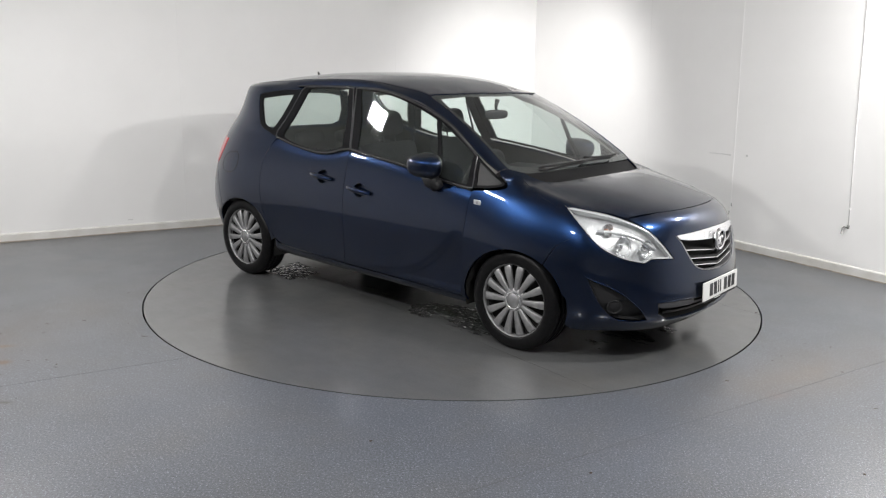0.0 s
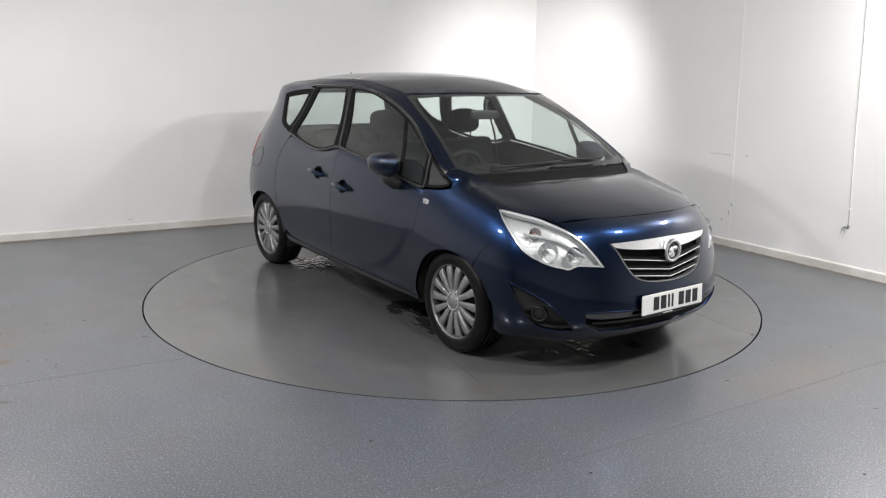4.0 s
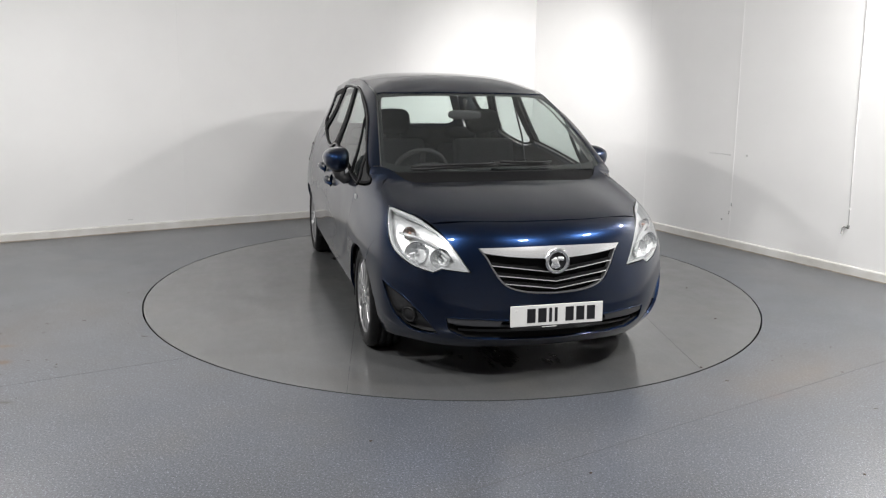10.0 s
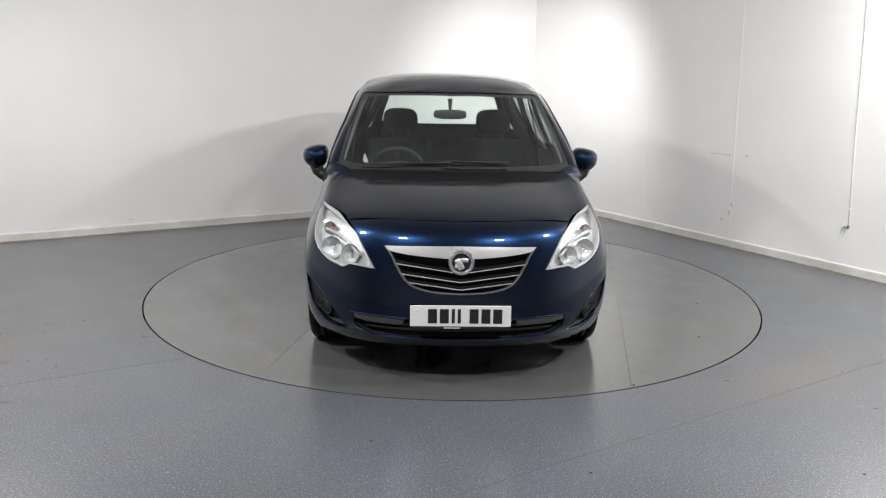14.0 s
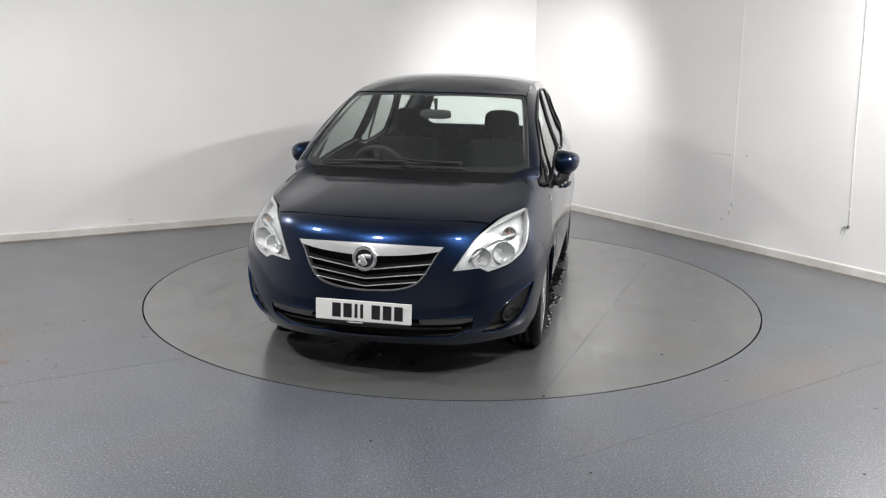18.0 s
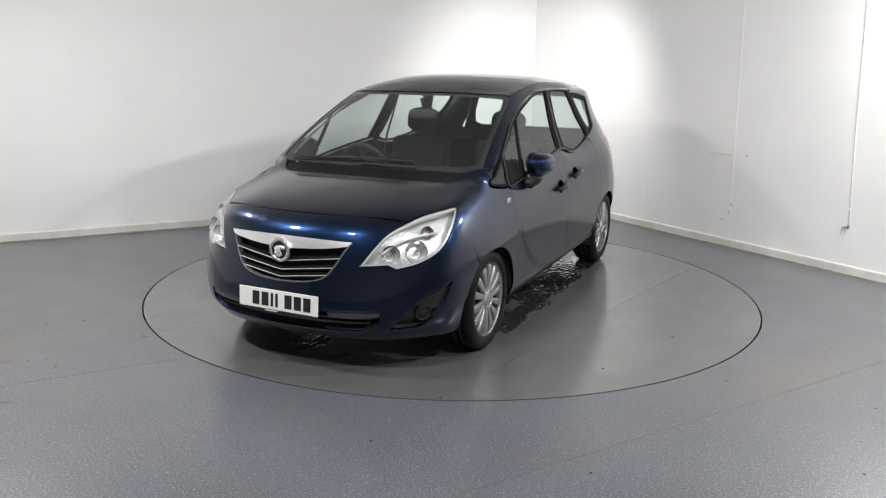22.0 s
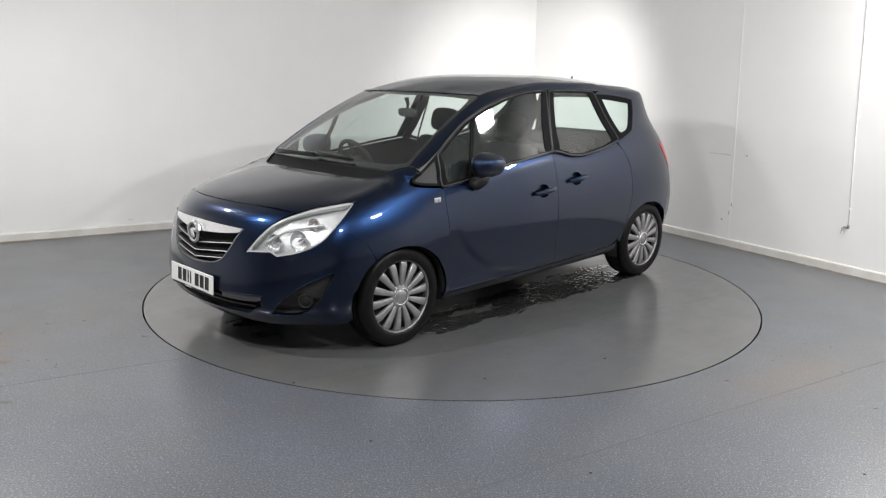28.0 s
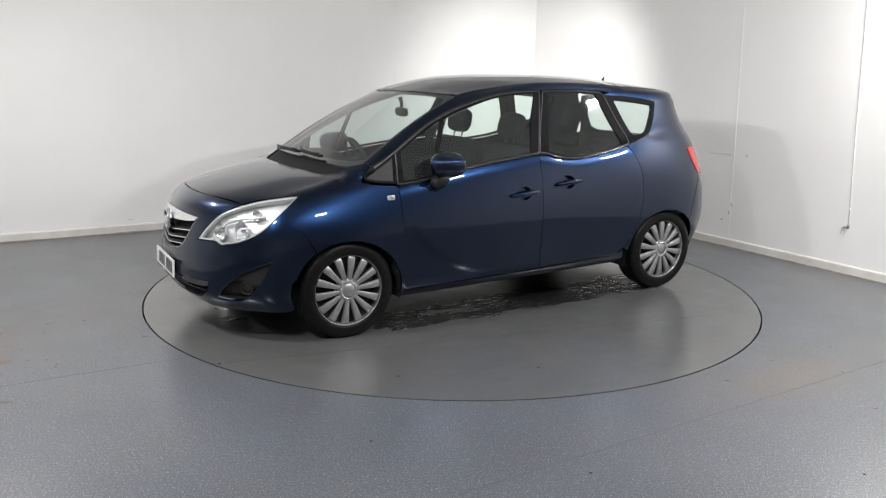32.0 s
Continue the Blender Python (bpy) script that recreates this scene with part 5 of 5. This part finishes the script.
def wall_frame(along):
    """Axes of a wall: x along it, y out of it into the room, z up."""
    inward = Vector((-along.y, along.x, 0))
    if inward.dot(ALONG_R if along is ALONG_L else ALONG_L) < 0:
        inward = -inward
    m = Matrix((along, inward, Vector((0, 0, 1)))).transposed().to_4x4()
    return Matrix.Translation(CORNER) @ m


def fittings():
    for name, along, length in (("skirting_left", ALONG_L, LEFT_END - .02), ("skirting_right", ALONG_R, RIGHT_END - .02)):
        bm = bmesh.new()
        sect = [(0.0005, .004), (.018, .004), (.018, .070), (.014, .079), (.0005, .083)]
        rows = [[bm.verts.new((s, y, z)) for y, z in sect] for s in np.linspace(0.019, length, 60)]
        for a, b in zip(rows, rows[1:]):
            for k in range(len(sect) - 1):
                bm.faces.new((a[k], a[k + 1], b[k + 1], b[k]))
        bmesh.ops.recalc_face_normals(bm, faces=bm.faces[:])
        ob = part(name, bm, SKIRT, at=wall_frame(along))
        tagged(ob, "white painted skirting with a grimy foot", "skirting", kind="structure")
        bm = bmesh.new()
        rows = []
        for s in np.linspace(0.02, length, 400):
            w = .008 + .010 * max(0, noise.noise((s * 1.7, 3, 1)) + .3)
            rows.append([bm.verts.new((s, .0185, .002)), bm.verts.new((s, .0188, .004 + w * (.5 + .5 * abs(noise.noise((s * 9, 1, 1)))))), bm.verts.new((s, .0235, .0015))])
        for a, b in zip(rows, rows[1:]):
            bm.faces.new((a[0], a[1], b[1], b[0]))
            bm.faces.new((a[1], a[2], b[2], b[1]))
        tagged(part(name + "_grime", bm, GRIME, at=wall_frame(along)), "brown dirt along the foot of the skirting", "dirt", kind="structure")

    # panel joints: flat cover strips and a conduit
    for name, along, s, w, z0, z1, lean, proud in (("trim_1", ALONG_L, 1.966, .012, .085, CEILING, 0, .002), ("trim_2", ALONG_L, 4.385, .010, .085, CEILING, 0, .002),
                                                   ("trim_3", ALONG_R, 2.000, .012, .085, CEILING, -.035, .0025), ("trim_4", ALONG_R, 3.155, .012, .085, CEILING, -.03, .003),
                                                   ("trim_5", ALONG_L, 6.80, .012, .085, CEILING, 0, .003)):
        bm = slab(s - w / 2, s + w / 2, .0004, proud, z0, z1, .001)
        for v in bm.verts:
            v.co.x += lean * (v.co.z - 1.2)
        tagged(part(name, bm, WALL, at=wall_frame(along)), "thin white cover strip over a panel joint", "trim", kind="structure")
    m = wall_frame(ALONG_R)
    pipe = tube([(4.395, .004, .40), (4.36, .004, 1.17), (4.315, .004, 2.25), (4.28, .004, CEILING)], .0038, 12)
    pipe = tagged(part("conduit", pipe, WALL, at=m, smooth=True), "white painted cable conduit on the wall", "conduit")
    for z in (.55, 1.3, 2.1, 2.8):
        part("clip", slab(4.395 - (z - .4) * .043 - .012, 4.395 - (z - .4) * .043 + .012, .0005, .011, z, z + .014, .003), WALL, pipe)
    hook = tagged(part("wall_hook", tube([(4.395, .012, .405), (4.375, .03, .408), (4.362, .034, .395), (4.360, .034, .350), (4.366, .036, .343)], .0055, 8), STEEL, at=m, smooth=True),
                  "small bent steel hook below the conduit", "hook")
    part("plate", slab(4.385, 4.405, .0005, .006, .39, .42, .001), STEEL, hook)

    # scuffs and holes on the right wall
    rnd = random.Random(4)
    for k in range(9):
        x = 2.873 + .029 * k
        bm = slab(x, x + .012 + .012 * rnd.random(), .0005, .0012, .886 + .004 * rnd.random(), .892 + .010 * rnd.random())
        tagged(part("scuff", bm, SCUFF, at=m), "faint grey scuff on the wall paint", "scuff", group="scuffs on the wall")
    for x, z, r in ((3.312, .903, .012), (3.190, .430, .006), (3.186, .412, .010), (3.170, .345, .008), (3.166, .328, .007), (3.09, .259, .008)):
        bm = lathe([(0, .0015), (r * .8, .0015), (r, .0005)], 10)
        tagged(part("chip", bm, STEEL if r < .011 else SCUFF, at=m @ pose(x, 0, z)), "small chip in the wall paint", "chip", group="chips in the wall")
    bm = slab(4.92, 4.965, .0005, .0012, .126, .133)
    tagged(part("scuff", bm, SCUFF, at=wall_frame(ALONG_L)), "faint grey scuff on the wall paint", "scuff", group="scuffs on the wall")

    # welded joints of the floor sheets
    def joint(name, a, b):
        a, b = Vector((*a, 0)), Vector((*b, 0))
        d = (b - a)
        bm = slab(0, d.length, -.0016, .0016, -.002, .0007)
        tagged(part(name, bm, WELD, at=Matrix.Translation(a) @ Matrix.Rotation(math.atan2(d.y, d.x), 4, "Z")), "dark welded joint between vinyl sheets", "floor joint", kind="structure")
    joint("floor_joint_1", (-.55, -3.585), (3.6, -.89))
    joint("floor_joint_2", (-4.2, -3.33), (-1.50, -1.735))

    # ceiling lamps
    for lx, ly in [p for p, _, _ in LAMPS] + [CORNER_LAMP]:
        body = new("ceiling_light")
        body.location = (lx, ly, LAMP_Z + .085)
        tagged(body, "white rectangular flood light under the ceiling", "ceiling light", group="ceiling lights")
        part("housing", slab(-.30, .30, -.17, .17, -.055, -.0005, .008), LAMPBODY, body)
        part("bezel", slab(-.31, .31, -.18, .18, -.068, -.056, .004), LAMPBODY, body)
        part("hanger", tube([(0, 0, -.002), (0, 0, CEILING - LAMP_Z - .085)], .012, 8), LAMPBODY, body)
    # small things on the floor
    for x, y in ((1.761, -2.959), (-2.6, -1.9), (.6, -3.0), (-.35, -2.75)):
        bm = lathe([(0, .003), (.005, .0022), (.007, 0)], 8, "Z")
        tagged(part("crumb", bm, CRUMB, at=pose(x, y, .0005)), "small brown crumb on the floor", "crumb", group="crumbs on the floor")

    ride = []
    for x, y in ((.49, 1.787), (1.253, 1.535), (2.06, .90)):
        bm = lathe([(0, .004), (.006, .003), (.009, 0)], 8, "Z")
        bmesh.ops.transform(bm, matrix=Matrix.Translation((x, y, .0005)), verts=bm.verts[:])
        ride.append(tagged(part("crumb", bm, CRUMB), "small dark crumb on the turntable", "crumb", group="crumbs on the floor"))

    # dirt trodden in along the sides of the floor
    rnd = random.Random(11)
    bm = bmesh.new()
    for cx, cy, sx, sy, n in ((-2.75, -1.9, .30, .55, 60), (-2.2, -1.6, .45, .35, 26), (2.05, -1.75, .30, .25, 14), (2.3, -2.2, .3, .3, 6)):
        for _ in range(n):
            x, y, r = rnd.gauss(cx, sx), rnd.gauss(cy, sy), .0022 + .0055 * rnd.random() ** 3
            if math.hypot(x, y) < TABLE_R + .05:
                continue
            a0, k = rnd.random() * 6.3, 1 + 2.2 * rnd.random()
            tip = bm.verts.new((x, y, .0012))
            ring = [bm.verts.new((x + r * k * math.cos(a0 + q) * (.7 + .6 * rnd.random()), y + r * math.sin(a0 + q) * (.7 + .6 * rnd.random()), .0006)) for q in (0, 1.05, 2.1, 3.14, 4.2, 5.24)]
            for i in range(6):
                bm.faces.new((tip, ring[i], ring[(i + 1) % 6]))
    tagged(part("dirt", bm, CRUMB), "scattered flecks of brown dirt trodden into the floor", "dirt", kind="stuff")
    return ride


SPECKS = fittings()


def motions():
    def turned(t):
        return Matrix.Rotation(radians(-39.52 - 3.4178 * t), 4, "Z")
    times = [2.0 * k for k in range(17)]
    walk(TABLE, [(t, turned(t)) for t in times])
    walk(WET, [(t, turned(t)) for t in times])
    for speck in SPECKS:
        walk(speck, [(t, turned(t)) for t in times])
    walk(car, [(t, turned(t) @ Matrix.Translation((0, CAR_Y, 0))) for t in times])


motions()
